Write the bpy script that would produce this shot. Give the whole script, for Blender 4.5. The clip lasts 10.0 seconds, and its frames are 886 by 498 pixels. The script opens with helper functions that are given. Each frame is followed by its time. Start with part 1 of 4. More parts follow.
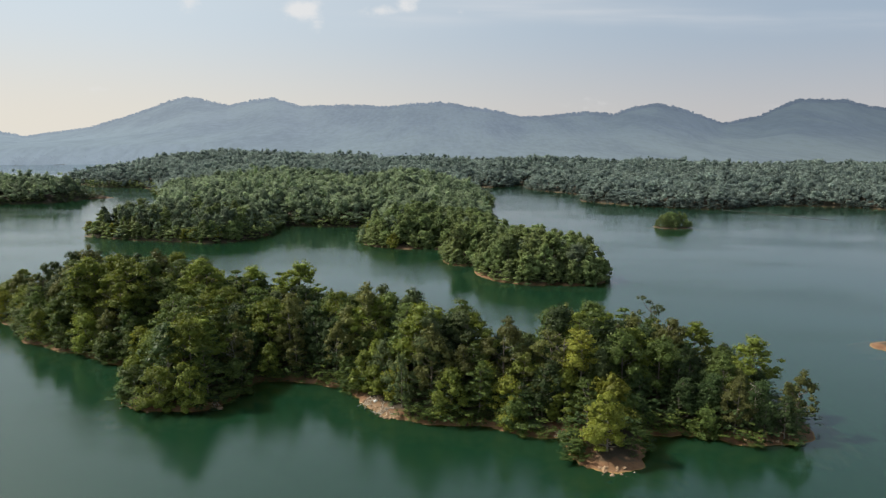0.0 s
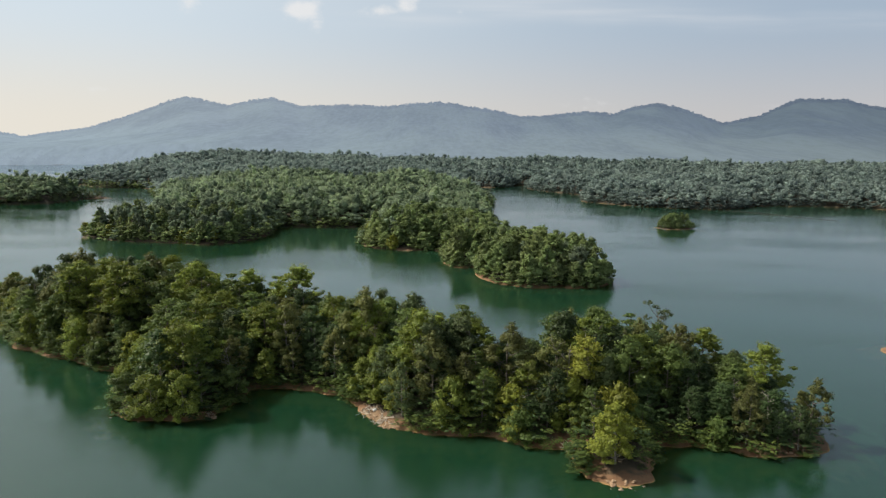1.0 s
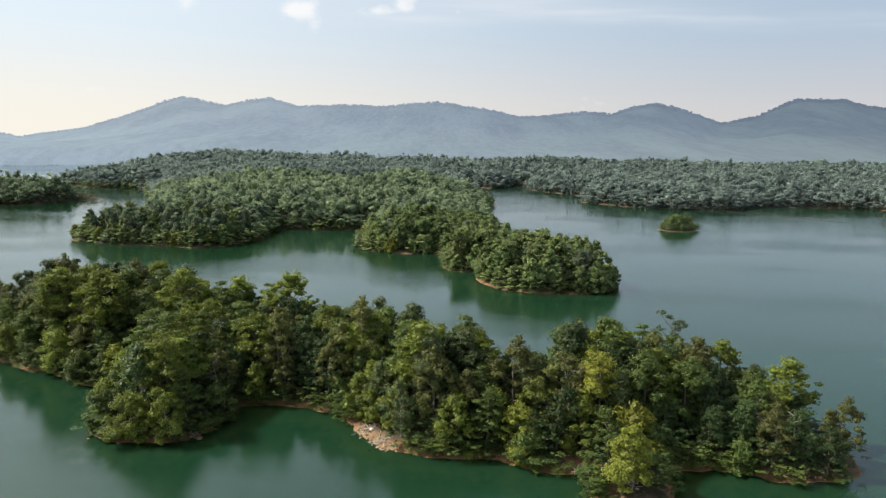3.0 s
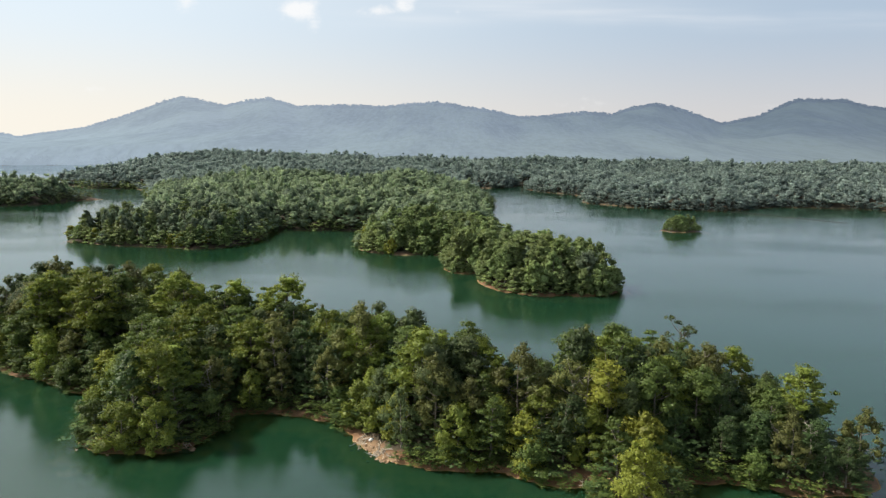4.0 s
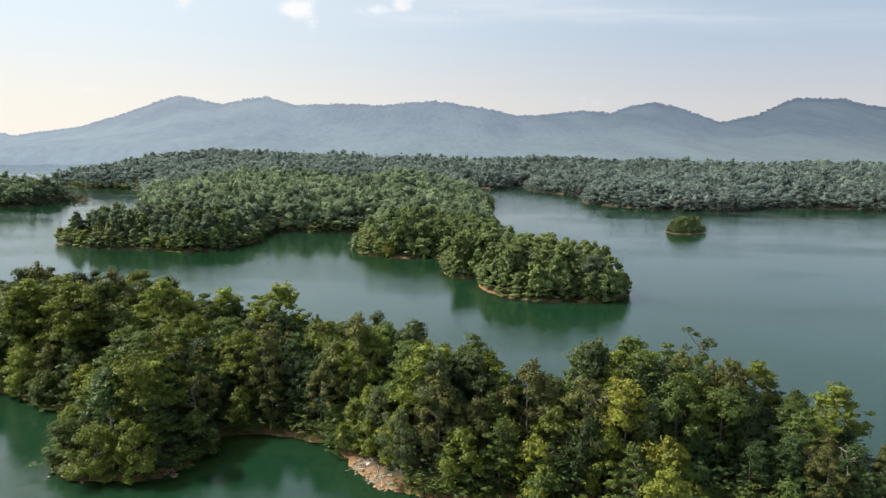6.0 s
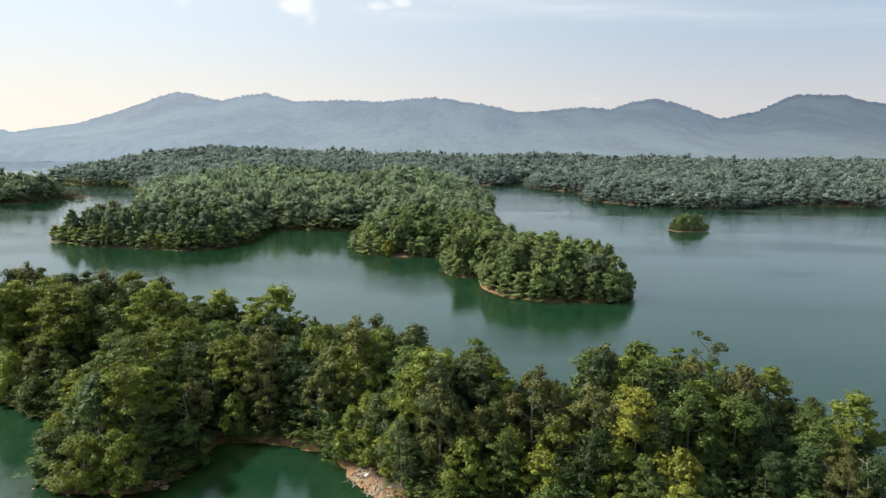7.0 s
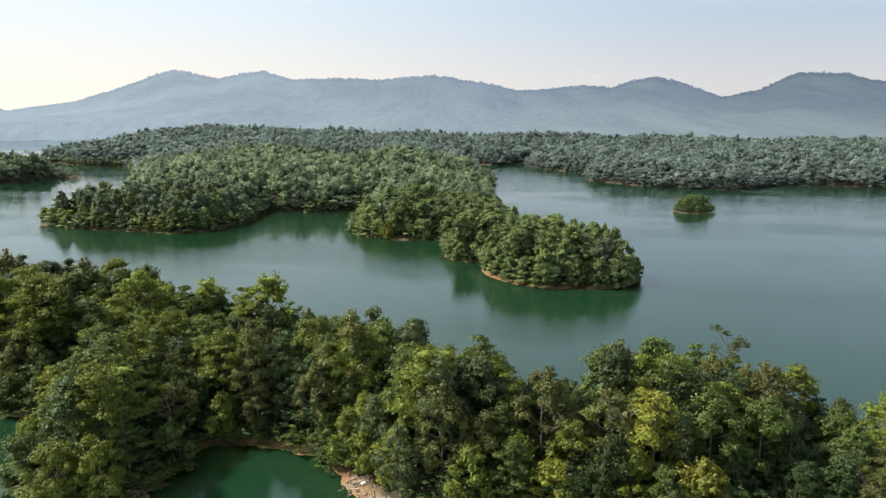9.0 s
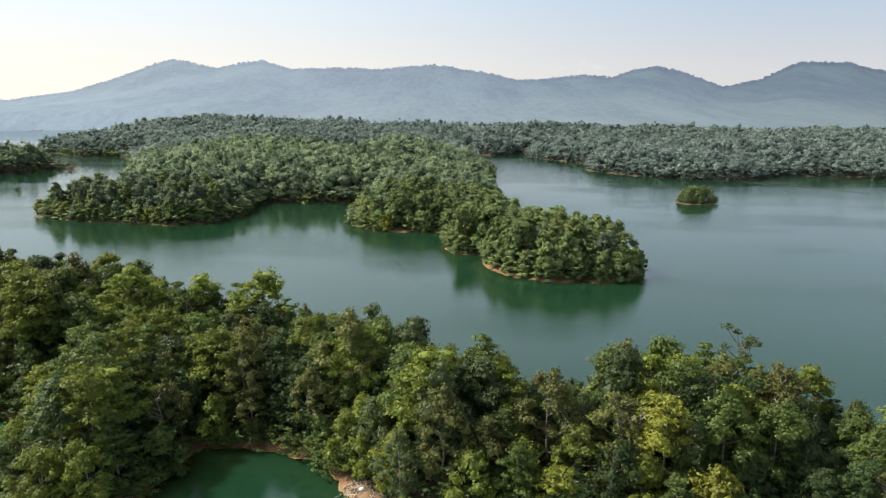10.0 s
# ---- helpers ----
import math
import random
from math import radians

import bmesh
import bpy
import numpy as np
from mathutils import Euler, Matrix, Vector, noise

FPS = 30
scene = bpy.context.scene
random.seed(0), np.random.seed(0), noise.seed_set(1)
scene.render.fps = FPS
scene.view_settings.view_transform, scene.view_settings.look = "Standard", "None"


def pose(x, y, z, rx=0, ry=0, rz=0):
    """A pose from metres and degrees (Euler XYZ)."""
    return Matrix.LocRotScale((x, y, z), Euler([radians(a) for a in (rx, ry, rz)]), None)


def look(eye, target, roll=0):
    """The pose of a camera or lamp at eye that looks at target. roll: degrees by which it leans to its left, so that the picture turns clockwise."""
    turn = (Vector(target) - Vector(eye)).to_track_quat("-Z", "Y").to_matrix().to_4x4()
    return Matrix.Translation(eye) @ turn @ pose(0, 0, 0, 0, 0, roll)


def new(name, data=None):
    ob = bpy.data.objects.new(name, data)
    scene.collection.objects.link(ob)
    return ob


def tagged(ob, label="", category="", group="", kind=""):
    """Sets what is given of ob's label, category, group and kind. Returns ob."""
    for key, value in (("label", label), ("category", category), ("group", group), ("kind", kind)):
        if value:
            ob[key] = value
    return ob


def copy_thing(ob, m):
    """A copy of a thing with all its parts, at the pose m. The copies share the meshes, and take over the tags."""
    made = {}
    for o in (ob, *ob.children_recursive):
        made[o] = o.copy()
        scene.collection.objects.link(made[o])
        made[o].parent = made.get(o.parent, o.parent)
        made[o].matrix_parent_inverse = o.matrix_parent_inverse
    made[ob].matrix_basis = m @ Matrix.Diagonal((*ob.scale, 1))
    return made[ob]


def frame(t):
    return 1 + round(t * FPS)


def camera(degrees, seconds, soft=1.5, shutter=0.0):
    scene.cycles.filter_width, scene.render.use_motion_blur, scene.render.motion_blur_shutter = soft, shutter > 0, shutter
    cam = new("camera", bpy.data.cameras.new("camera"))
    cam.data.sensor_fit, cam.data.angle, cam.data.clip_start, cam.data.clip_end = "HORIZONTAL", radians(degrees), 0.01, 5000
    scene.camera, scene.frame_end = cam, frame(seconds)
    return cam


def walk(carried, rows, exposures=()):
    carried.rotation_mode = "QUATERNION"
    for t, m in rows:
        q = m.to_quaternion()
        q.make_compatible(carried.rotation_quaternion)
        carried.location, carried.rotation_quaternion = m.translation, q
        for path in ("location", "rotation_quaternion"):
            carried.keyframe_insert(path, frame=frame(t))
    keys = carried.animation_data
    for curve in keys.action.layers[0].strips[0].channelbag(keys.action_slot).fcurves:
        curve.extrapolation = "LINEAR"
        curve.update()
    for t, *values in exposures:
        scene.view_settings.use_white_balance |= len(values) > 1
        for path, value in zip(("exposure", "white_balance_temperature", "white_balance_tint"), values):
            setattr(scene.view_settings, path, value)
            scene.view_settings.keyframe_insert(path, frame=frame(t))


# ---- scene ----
cam = camera(64.9, 10.0, soft=1.3)
PATH = [
    (0, (2.361, -0.301, 61.006), (2.333, 1.677, 60.708), 0.85),
    (0.5, (2.092, 2.353, 61.069), (2.065, 4.33, 60.771), 0.85),
    (1, (1.918, 4.933, 61.136), (1.891, 6.91, 60.838), 0.85),
    (1.5, (1.664, 7.511, 61.197), (1.639, 9.488, 60.9), 0.85),
    (2, (1.371, 10.099, 61.252), (1.347, 12.077, 60.954), 0.85),
    (2.5, (1.151, 12.753, 61.285), (1.129, 14.731, 60.987), 0.85),
    (4, (0.384, 20.754, 61.288), (0.364, 22.731, 60.99), 0.85),
    (4.5, (0.151, 23.421, 61.276), (0.132, 25.399, 60.978), 0.85),
    (5, (-0.182, 26.149, 61.323), (-0.2, 28.126, 61.024), 0.85),
    (5.5, (-0.485, 28.89, 61.361), (-0.501, 30.867, 61.062), 0.85),
    (7, (-1.196, 37.229, 61.57), (-1.209, 39.205, 61.261), 0.85),
    (7.5, (-1.338, 39.89, 61.651), (-1.351, 41.863, 61.324), 0.85),
    (8, (-1.475, 42.5, 61.752), (-1.487, 44.47, 61.408), 0.85),
    (8.5, (-1.625, 45.083, 61.841), (-1.636, 47.05, 61.48), 0.85),
    (9, (-1.797, 47.656, 61.915), (-1.807, 49.621, 61.547), 0.85),
    (9.5, (-1.922, 50.215, 61.985), (-1.931, 52.179, 61.607), 0.85),
    (10, (-2.057, 52.796, 62.045), (-2.066, 54.757, 61.649), 0.85),
]
walk(cam, [(t, look(eye, target, roll)) for t, eye, target, roll in PATH],
     [(0.0, 0.38, 6300, 10), (1.0, 0.43, 6300, 10), (2.5, 0.67, 6300, 10), (5.0, 0.70, 6300, 10), (10.0, 0.84, 6300, 10)])
# ---- light ----
SUN_AZ, SUN_EL = radians(-76), radians(43)      # from +y towards +x
to_sun = Vector((math.sin(SUN_AZ) * math.cos(SUN_EL), math.cos(SUN_AZ) * math.cos(SUN_EL), math.sin(SUN_EL)))
sun = new("sun", bpy.data.lights.new("sun", "SUN"))
sun.matrix_world = look(to_sun * 500, (0, 0, 0))
sun.data.energy, sun.data.angle, sun.data.color = 4.4, radians(1.0), (1.0, 0.92, 0.78)


class Tree:
    """Short hand for node trees."""

    def __init__(self, tree):
        self.t = tree

    def node(self, kind, inputs=None, operation=None, blend=None, data_type=None):
        n = self.t.nodes.new(kind)
        if operation:
            n.operation = operation
        if blend:
            n.interpolation_type = blend
        if data_type:
            n.data_type = data_type
        for k, v in (inputs or {}).items():
            if isinstance(v, bpy.types.NodeSocket):
                self.t.links.new(v, n.inputs[k])
            else:
                n.inputs[k].default_value = v
        return n

    def math(self, op, a, b=0.0, c=0.0, clamp=False):
        n = self.node("ShaderNodeMath", {0: a, 1: b, 2: c}, operation=op)
        n.use_clamp = clamp
        return n.outputs[0]

    def noise(self, vector, scale, detail=3.0, rough=0.55):
        return self.node("ShaderNodeTexNoise", {"Vector": vector, "Scale": scale, "Detail": detail, "Roughness": rough}).outputs["Fac"]

    def ramp(self, fac, low, high, to_low=0.0, to_high=1.0):
        return self.node("ShaderNodeMapRange", {"Value": fac, 1: low, 2: high, 3: to_low, 4: to_high}, blend="SMOOTHSTEP").outputs[0]

    def mix(self, fac, a, b):
        n = self.node("ShaderNodeMix", data_type="RGBA")
        for k, v in ((0, fac), (6, a), (7, b)):
            if isinstance(v, bpy.types.NodeSocket):
                self.t.links.new(v, n.inputs[k])
            else:
                n.inputs[k].default_value = v if k == 0 else (*v, 1)[:4]
        return n.outputs[2]


def make_world():
    world = bpy.data.worlds.new("sky")
    scene.world = world
    world.use_nodes = True
    world.node_tree.nodes.clear()
    w = Tree(world.node_tree)
    sky = w.node("ShaderNodeTexSky")
    sky.sky_type, sky.sun_disc, sky.sun_elevation, sky.sun_rotation = "NISHITA", False, SUN_EL, SUN_AZ
    sky.altitude, sky.air_density, sky.dust_density, sky.ozone_density = 0.0, 1.0, 3.2, 1.5
    d = w.node("ShaderNodeTexCoord").outputs["Generated"]
    sep = w.node("ShaderNodeSeparateXYZ", {0: d})
    ahead = w.math("MAXIMUM", sep.outputs[1], 0.02)
    u = w.math("DIVIDE", sep.outputs[0], ahead)
    v = w.math("DIVIDE", sep.outputs[2], ahead)
    # humid haze: the sky pales towards the horizon and towards the sun's side
    warm = w.ramp(sep.outputs[0], -0.62, 0.55, 1.0, 0.0)
    rim = w.mix(warm, (6.8, 6.5, 6.3), (10.0, 9.3, 8.0))
    veil = w.mix(warm, (4.8, 5.8, 6.9), (8.4, 9.3, 9.8))
    colour = w.mix(w.ramp(sep.outputs[2], 0.25, 1.3, HAZE, 0.0), sky.outputs[0], veil)
    # the milky upper sky is brighter than the band above the hills, most of all near the sun
    milky = w.mix(warm, (0.58, 0.62, 0.68), (1.25, 1.25, 1.22))
    colour = w.mix(w.ramp(sep.outputs[2], 0.22, 0.6), colour, w.node("ShaderNodeVectorMath", {0: colour, 1: milky}, operation="MULTIPLY").outputs[0])
    # forward scatter round the sun
    aim = w.node("ShaderNodeVectorMath", {0: d, 1: tuple(to_sun)}, operation="DOT_PRODUCT").outputs["Value"]
    colour = w.mix(w.ramp(aim, 0.66, 1.0, 0.0, 0.9), colour, (17.0, 16.4, 15.2))
    colour = w.mix(w.ramp(sep.outputs[2], 0.01, 0.17, 1.0, 0.0), colour, rim)

    def cover(spots, bend=0.0):
        total = None
        for cu, cv, ru, rv, k in spots:
            a = w.math("DIVIDE", w.math("SUBTRACT", u, cu), ru)
            b = w.math("DIVIDE", w.math("SUBTRACT", w.math("ADD", v, bend), cv), rv)
            r2 = w.math("ADD", w.math("MULTIPLY", a, a), w.math("MULTIPLY", b, b))
            f = w.math("MULTIPLY", w.math("EXPONENT", w.math("MULTIPLY", r2, -1.0)), k)
            total = f if total is None else w.math("MAXIMUM", total, f)
        return total

    # a thin veil of cirrus drawn out across the sky
    strand = w.noise(w.node("ShaderNodeCombineXYZ", {0: w.math("MULTIPLY", u, 3.0), 1: w.math("MULTIPLY", v, 46.0)}).outputs[0], 1.0, 5.0, 0.55)
    bend = w.math("MULTIPLY", w.math("SUBTRACT", w.noise(w.node("ShaderNodeCombineXYZ", {0: u}).outputs[0], 4.0, 3.0), 0.5), 0.03)
    thin = w.math("MULTIPLY", cover(STREAKS, bend), w.ramp(strand, 0.3, 0.75, 0.25, 1.0))
    colour = w.mix(thin, colour, (9.6, 9.5, 9.4))
    # small fair-weather clouds with frayed edges
    wisp = w.node("ShaderNodeCombineXYZ", {0: w.math("MULTIPLY", u, 20.0), 1: w.math("MULTIPLY", v, 30.0)}).outputs[0]
    rag = w.noise(wisp, 1.6, 7.0, 0.62)
    puff = w.ramp(w.math("ADD", cover(CLOUDS), w.math("MULTIPLY", w.math("SUBTRACT", rag, 0.5), 1.5)), 0.22, 1.0, 0.0, 0.85)
    puff = w.math("MULTIPLY", puff, w.ramp(cover(CLOUDS), 0.03, 0.3))
    colour = w.mix(puff, colour, (10.2, 10.0, 9.7))
    back = w.node("ShaderNodeBackground", {"Color": colour, "Strength": 0.061})
    out = w.node("ShaderNodeOutputWorld", {"Surface": back.outputs[0]})


HAZE = 0.95
# middle (across, up), size (across, up), density
CLOUDS = [(-0.372, 0.196, 0.018, 0.018, 0.8), (-0.215, 0.181, 0.030, 0.015, 1.15), (-0.190, 0.163, 0.016, 0.014, 0.5),
          (-0.068, 0.192, 0.019, 0.015, 0.85), (-0.103, 0.182, 0.026, 0.010, 0.7), (0.005, 0.180, 0.010, 0.008, 0.4),
          (-0.500, 0.072, 0.030, 0.010, 0.32), (0.185, 0.060, 0.045, 0.014, 0.34), (0.44, 0.060, 0.03, 0.012, 0.25)]
STREAKS = [(0.10, 0.186, 0.22, 0.014, 0.5), (0.36, 0.176, 0.26, 0.010, 0.38), (0.60, 0.168, 0.25, 0.008, 0.3), (-0.06, 0.176, 0.12, 0.016, 0.35)]
make_world()


# ---- materials ----
def material(name):
    m = bpy.data.materials.new(name)
    m.use_nodes = True
    m.node_tree.nodes.clear()
    return m, Tree(m.node_tree)


def finish(m, n, surface):
    n.node("ShaderNodeOutputMaterial", {"Surface": surface})
    return m


def leaf_material(name, colour, other, scale=0.9, sheen=0.0, patch=0.0, through_light=0.30, gloss=0.16, speckle=0.8, grain=0.0):
    """Foliage: hue drifts from tree to tree and from spray to spray; thin leaves let some light through."""
    m, n = material(name)
    pos = n.node("ShaderNodeNewGeometry")
    rnd = n.node("ShaderNodeObjectInfo").outputs["Random"]
    isl = pos.outputs["Random Per Island"]
    big = n.ramp(n.noise(pos.outputs["Position"], 1.0 / scale, 2.0), 0.35, 0.65)
    fac = n.math("ADD", n.math("MULTIPLY", big, 0.45), n.math("MULTIPLY", rnd, 0.55))
    if patch:
        wide = n.ramp(n.noise(pos.outputs["Position"], 1.0 / patch, 2.0), 0.4, 0.68)
        fac = n.math("ADD", n.math("MULTIPLY", fac, 0.6), n.math("MULTIPLY", wide, 0.5))
    tree = n.node("ShaderNodeAttribute")
    tree.attribute_name = "tone"
    own = tree.outputs["Fac"]
    fac = n.math("ADD", fac, n.math("MULTIPLY", own, 0.5))
    base = n.mix(fac, colour, other)
    spread = n.ramp(isl, 0.0, 1.0, 1 - 0.36 * speckle, 1 + 0.30 * speckle)
    if grain:
        tuft = n.ramp(n.noise(pos.outputs["Position"], 1.0 / grain, 4.0, 0.7), 0.3, 0.7, 0.62, 1.36)
        spread = n.math("MULTIPLY", spread, tuft)
    tone = n.node("ShaderNodeHueSaturation", {"Hue": n.math("ADD", 0.488, n.math("MULTIPLY", rnd, 0.024)), "Saturation": 1.0, "Value": n.math("MULTIPLY", n.math("MULTIPLY", spread, n.ramp(rnd, 0.0, 1.0, 0.88, 1.14)), n.math("ADD", 1.0, n.math("MULTIPLY", own, 0.30))), "Color": base}).outputs[0]
    p = n.node("ShaderNodeBsdfPrincipled", {"Base Color": tone, "Roughness": 0.5, "Specular IOR Level": gloss, "Sheen Weight": sheen,
                                            "Sheen Roughness": 0.6, "Sheen Tint": (0.75, 0.88, 1.0, 1)})
    if grain:
        lumpy = n.noise(pos.outputs["Position"], 1.6 / grain, 5.0, 0.7)
        n.t.links.new(n.node("ShaderNodeBump", {"Height": lumpy, "Strength": 1.0, "Distance": 0.5 * grain}).outputs[0], p.inputs["Normal"])
    glow = n.node("ShaderNodeHueSaturation", {"Hue": 0.478, "Saturation": 1.1, "Value": 1.4, "Color": tone}).outputs[0]
    t = n.node("ShaderNodeBsdfTranslucent", {"Color": glow})
    return finish(m, n, n.node("ShaderNodeMixShader", {0: through_light, 1: p.outputs[0], 2: t.outputs[0]}).outputs[0])


LEAF = {
    "dark": leaf_material("leaves_dark_green", (0.036, 0.061, 0.023), (0.063, 0.095, 0.032)),
    "mid": leaf_material("leaves_green", (0.063, 0.101, 0.027), (0.111, 0.146, 0.037)),
    "fresh": leaf_material("leaves_fresh_green", (0.111, 0.156, 0.027), (0.175, 0.206, 0.040)),
    "yellow": leaf_material("leaves_yellow_green", (0.200, 0.225, 0.035), (0.254, 0.259, 0.048)),
    "grey": leaf_material("leaves_grey_green", (0.065, 0.093, 0.038), (0.110, 0.134, 0.052)),
    "olive": leaf_material("leaves_olive", (0.088, 0.104, 0.033), (0.136, 0.140, 0.041)),
    "lime": leaf_material("leaves_lime_green", (0.145, 0.170, 0.027), (0.203, 0.214, 0.037)),
}
# mid-distance leaves, their greens lightened to stand in for haze
LEAF["headland"] = HAZED_MIDWOOD = leaf_material("hazed_headland_leaves", (0.122, 0.174, 0.066), (0.188, 0.234, 0.082), 7.0, 0.0, 30.0, 0.30, 0.15, 0.7, 1.0)
HAZED_WOODS = leaf_material("hazed_woodland_leaves", (0.136, 0.182, 0.120), (0.206, 0.252, 0.150), 6.0, 0.0, 45.0, 0.45, 0.12, 0.6, 1.3)
LEAF["woodland"] = HAZED_WOODS
# paler and bluer still: far haze painted into the leaf colour
HAZED_FARWOODS = leaf_material("hazed_far_leaves", (0.144, 0.186, 0.170), (0.186, 0.228, 0.198), 8.0, 0.0, 70.0, 0.42, 0.10, 0.4, 2.2)


def bark_material():
    m, n = material("bark")
    pos = n.node("ShaderNodeNewGeometry").outputs["Position"]
    rnd = n.node("ShaderNodeObjectInfo").outputs["Random"]
    f = n.noise(pos, 3.0, 4.0)
    c = n.mix(rnd, n.mix(f, (0.07, 0.055, 0.04), (0.20, 0.17, 0.13)), n.mix(f, (0.11, 0.095, 0.08), (0.27, 0.24, 0.20)))
    bump = n.node("ShaderNodeBump", {"Height": f, "Strength": 0.6, "Distance": 0.05}).outputs[0]
    p = n.node("ShaderNodeBsdfPrincipled", {"Base Color": c, "Roughness": 0.9, "Normal": bump})
    return finish(m, n, p.outputs[0])


def soil_material():
    """Laterite bank at the water's edge, leaf litter under the trees, green silt below the water."""
    m, n = material("laterite_soil")
    pos = n.node("ShaderNodeNewGeometry").outputs["Position"]
    z = n.node("ShaderNodeSeparateXYZ", {0: pos}).outputs[2]
    f = n.noise(pos, 0.35, 6.0, 0.62)
    g = n.noise(pos, 2.6, 4.0, 0.65)
    bank = n.mix(n.ramp(f, 0.35, 0.65), (0.135, 0.064, 0.027), (0.225, 0.130, 0.062))
    bank = n.mix(n.ramp(g, 0.42, 0.7), bank, (0.16, 0.085, 0.045))
    litter = n.mix(g, (0.030, 0.024, 0.014), (0.075, 0.056, 0.030))
    level = n.math("ADD", z, n.math("MULTIPLY", n.math("SUBTRACT", f, 0.5), 2.2))
    far = n.ramp(n.node("ShaderNodeSeparateXYZ", {0: pos}).outputs[1], 370, 430)
    grown = n.math("MULTIPLY", far, n.ramp(n.noise(pos, 0.028, 3.0), 0.66, 0.56))
    dry = n.mix(n.math("MAXIMUM", n.ramp(level, 0.6, 1.2), n.math("MULTIPLY", grown, 0.9)), bank, litter)
    silt = n.mix(f, (0.045, 0.12, 0.020), (0.075, 0.15, 0.026))
    wet = n.mix(n.ramp(level, -1.7, -0.25), silt, n.mix(g, (0.40, 0.27, 0.06), (0.48, 0.28, 0.08)))
    # the eroded slope at the island's corner
    for place, reach in (((-16.5, 155.5, 1.0), 2.8), ((-14.0, 152.0, 1.0), 2.8), ((-11.0, 149.0, 1.0), 2.6)):
        off = n.node("ShaderNodeVectorMath", {0: pos, 1: place}, operation="DISTANCE").outputs["Value"]
        dry = n.mix(n.ramp(n.math("ADD", off, n.math("MULTIPLY", g, 2.0)), reach - 0.4, reach + 1.0, 1.0, 0.0), dry, n.mix(n.ramp(g, 0.35, 0.65), (0.15, 0.092, 0.045), (0.29, 0.20, 0.115)))
    c = n.mix(n.ramp(z, -0.10, 0.12), wet, dry)
    bump = n.node("ShaderNodeBump", {"Height": n.math("ADD", f, n.math("MULTIPLY", g, 0.4)), "Strength": 0.8, "Distance": 0.35}).outputs[0]
    p = n.node("ShaderNodeBsdfPrincipled", {"Base Color": c, "Roughness": 0.9, "Normal": bump})
    return finish(m, n, p.outputs[0])


def rock_material():
    m, n = material("pale_rock")
    pos = n.node("ShaderNodeNewGeometry").outputs["Position"]
    rnd = n.node("ShaderNodeObjectInfo").outputs["Random"]
    f = n.noise(pos, 1.7, 6.0, 0.65)
    c = n.mix(n.ramp(f, 0.3, 0.7), (0.17, 0.105, 0.056), (0.36, 0.265, 0.165))
    c = n.mix(n.math("MULTIPLY", rnd, 0.5), c, (0.30, 0.17, 0.085))
    bump = n.node("ShaderNodeBump", {"Height": f, "Strength": 0.7, "Distance": 0.12}).outputs[0]
    return finish(m, n, n.node("ShaderNodeBsdfPrincipled", {"Base Color": c, "Roughness": 0.88, "Normal": bump}).outputs[0])


def plain_material(name, colour, rough=0.7, grain=6.0):
    m, n = material(name)
    pos = n.node("ShaderNodeNewGeometry").outputs["Position"]
    f = n.noise(pos, grain, 4.0)
    c = n.mix(f, tuple(x * 0.75 for x in colour), tuple(min(1.0, x * 1.2) for x in colour))
    return finish(m, n, n.node("ShaderNodeBsdfPrincipled", {"Base Color": c, "Roughness": rough}).outputs[0])


def water_material():
    """Green reservoir water: scatters green, shows the bed a little in the shallows, mirrors the sky by Fresnel."""
    m, n = material("lake_water")
    pos = n.node("ShaderNodeNewGeometry").outputs["Position"]
    flat = n.node("ShaderNodeMapping", {"Vector": pos, "Rotation": (0, 0, 0.5), "Scale": (1.0, 2.1, 1.0)}).outputs[0]
    ripple = n.noise(flat, 1.0, 4.0, 0.6)
    swell = n.noise(flat, 0.13, 2.0, 0.5)
    calm = n.ramp(n.noise(n.node("ShaderNodeMapping", {"Vector": pos, "Scale": (0.6, 1.6, 1.0)}).outputs[0], 0.012, 3.0, 0.55), 0.38, 0.66)
    height = n.math("ADD", n.math("MULTIPLY", ripple, n.math("ADD", 0.35, calm)), n.math("MULTIPLY", swell, 0.8))
    bump = n.node("ShaderNodeBump", {"Height": height, "Strength": 0.30, "Distance": 0.18}).outputs[0]
    tint = n.mix(n.noise(pos, 0.02, 2.0), (0.012, 0.054, 0.024), (0.018, 0.067, 0.036))
    body = n.node("ShaderNodeBsdfDiffuse", {"Color": tint})
    clear = n.node("ShaderNodeBsdfTransparent", {"Color": (0.50, 0.68, 0.38, 1)})
    deep = n.node("ShaderNodeMixShader", {0: 0.5, 1: body.outputs[0], 2: clear.outputs[0]})
    gloss = n.node("ShaderNodeBsdfGlossy", {"Color": (0.94, 0.97, 1.0, 1), "Roughness": n.ramp(calm, 0, 1, 0.04, 0.11), "Normal": bump})
    fres = n.node("ShaderNodeFresnel", {"IOR": 1.56})
    return finish(m, n, n.node("ShaderNodeMixShader", {0: fres.outputs[0], 1: deep.outputs[0], 2: gloss.outputs[0]}).outputs[0])


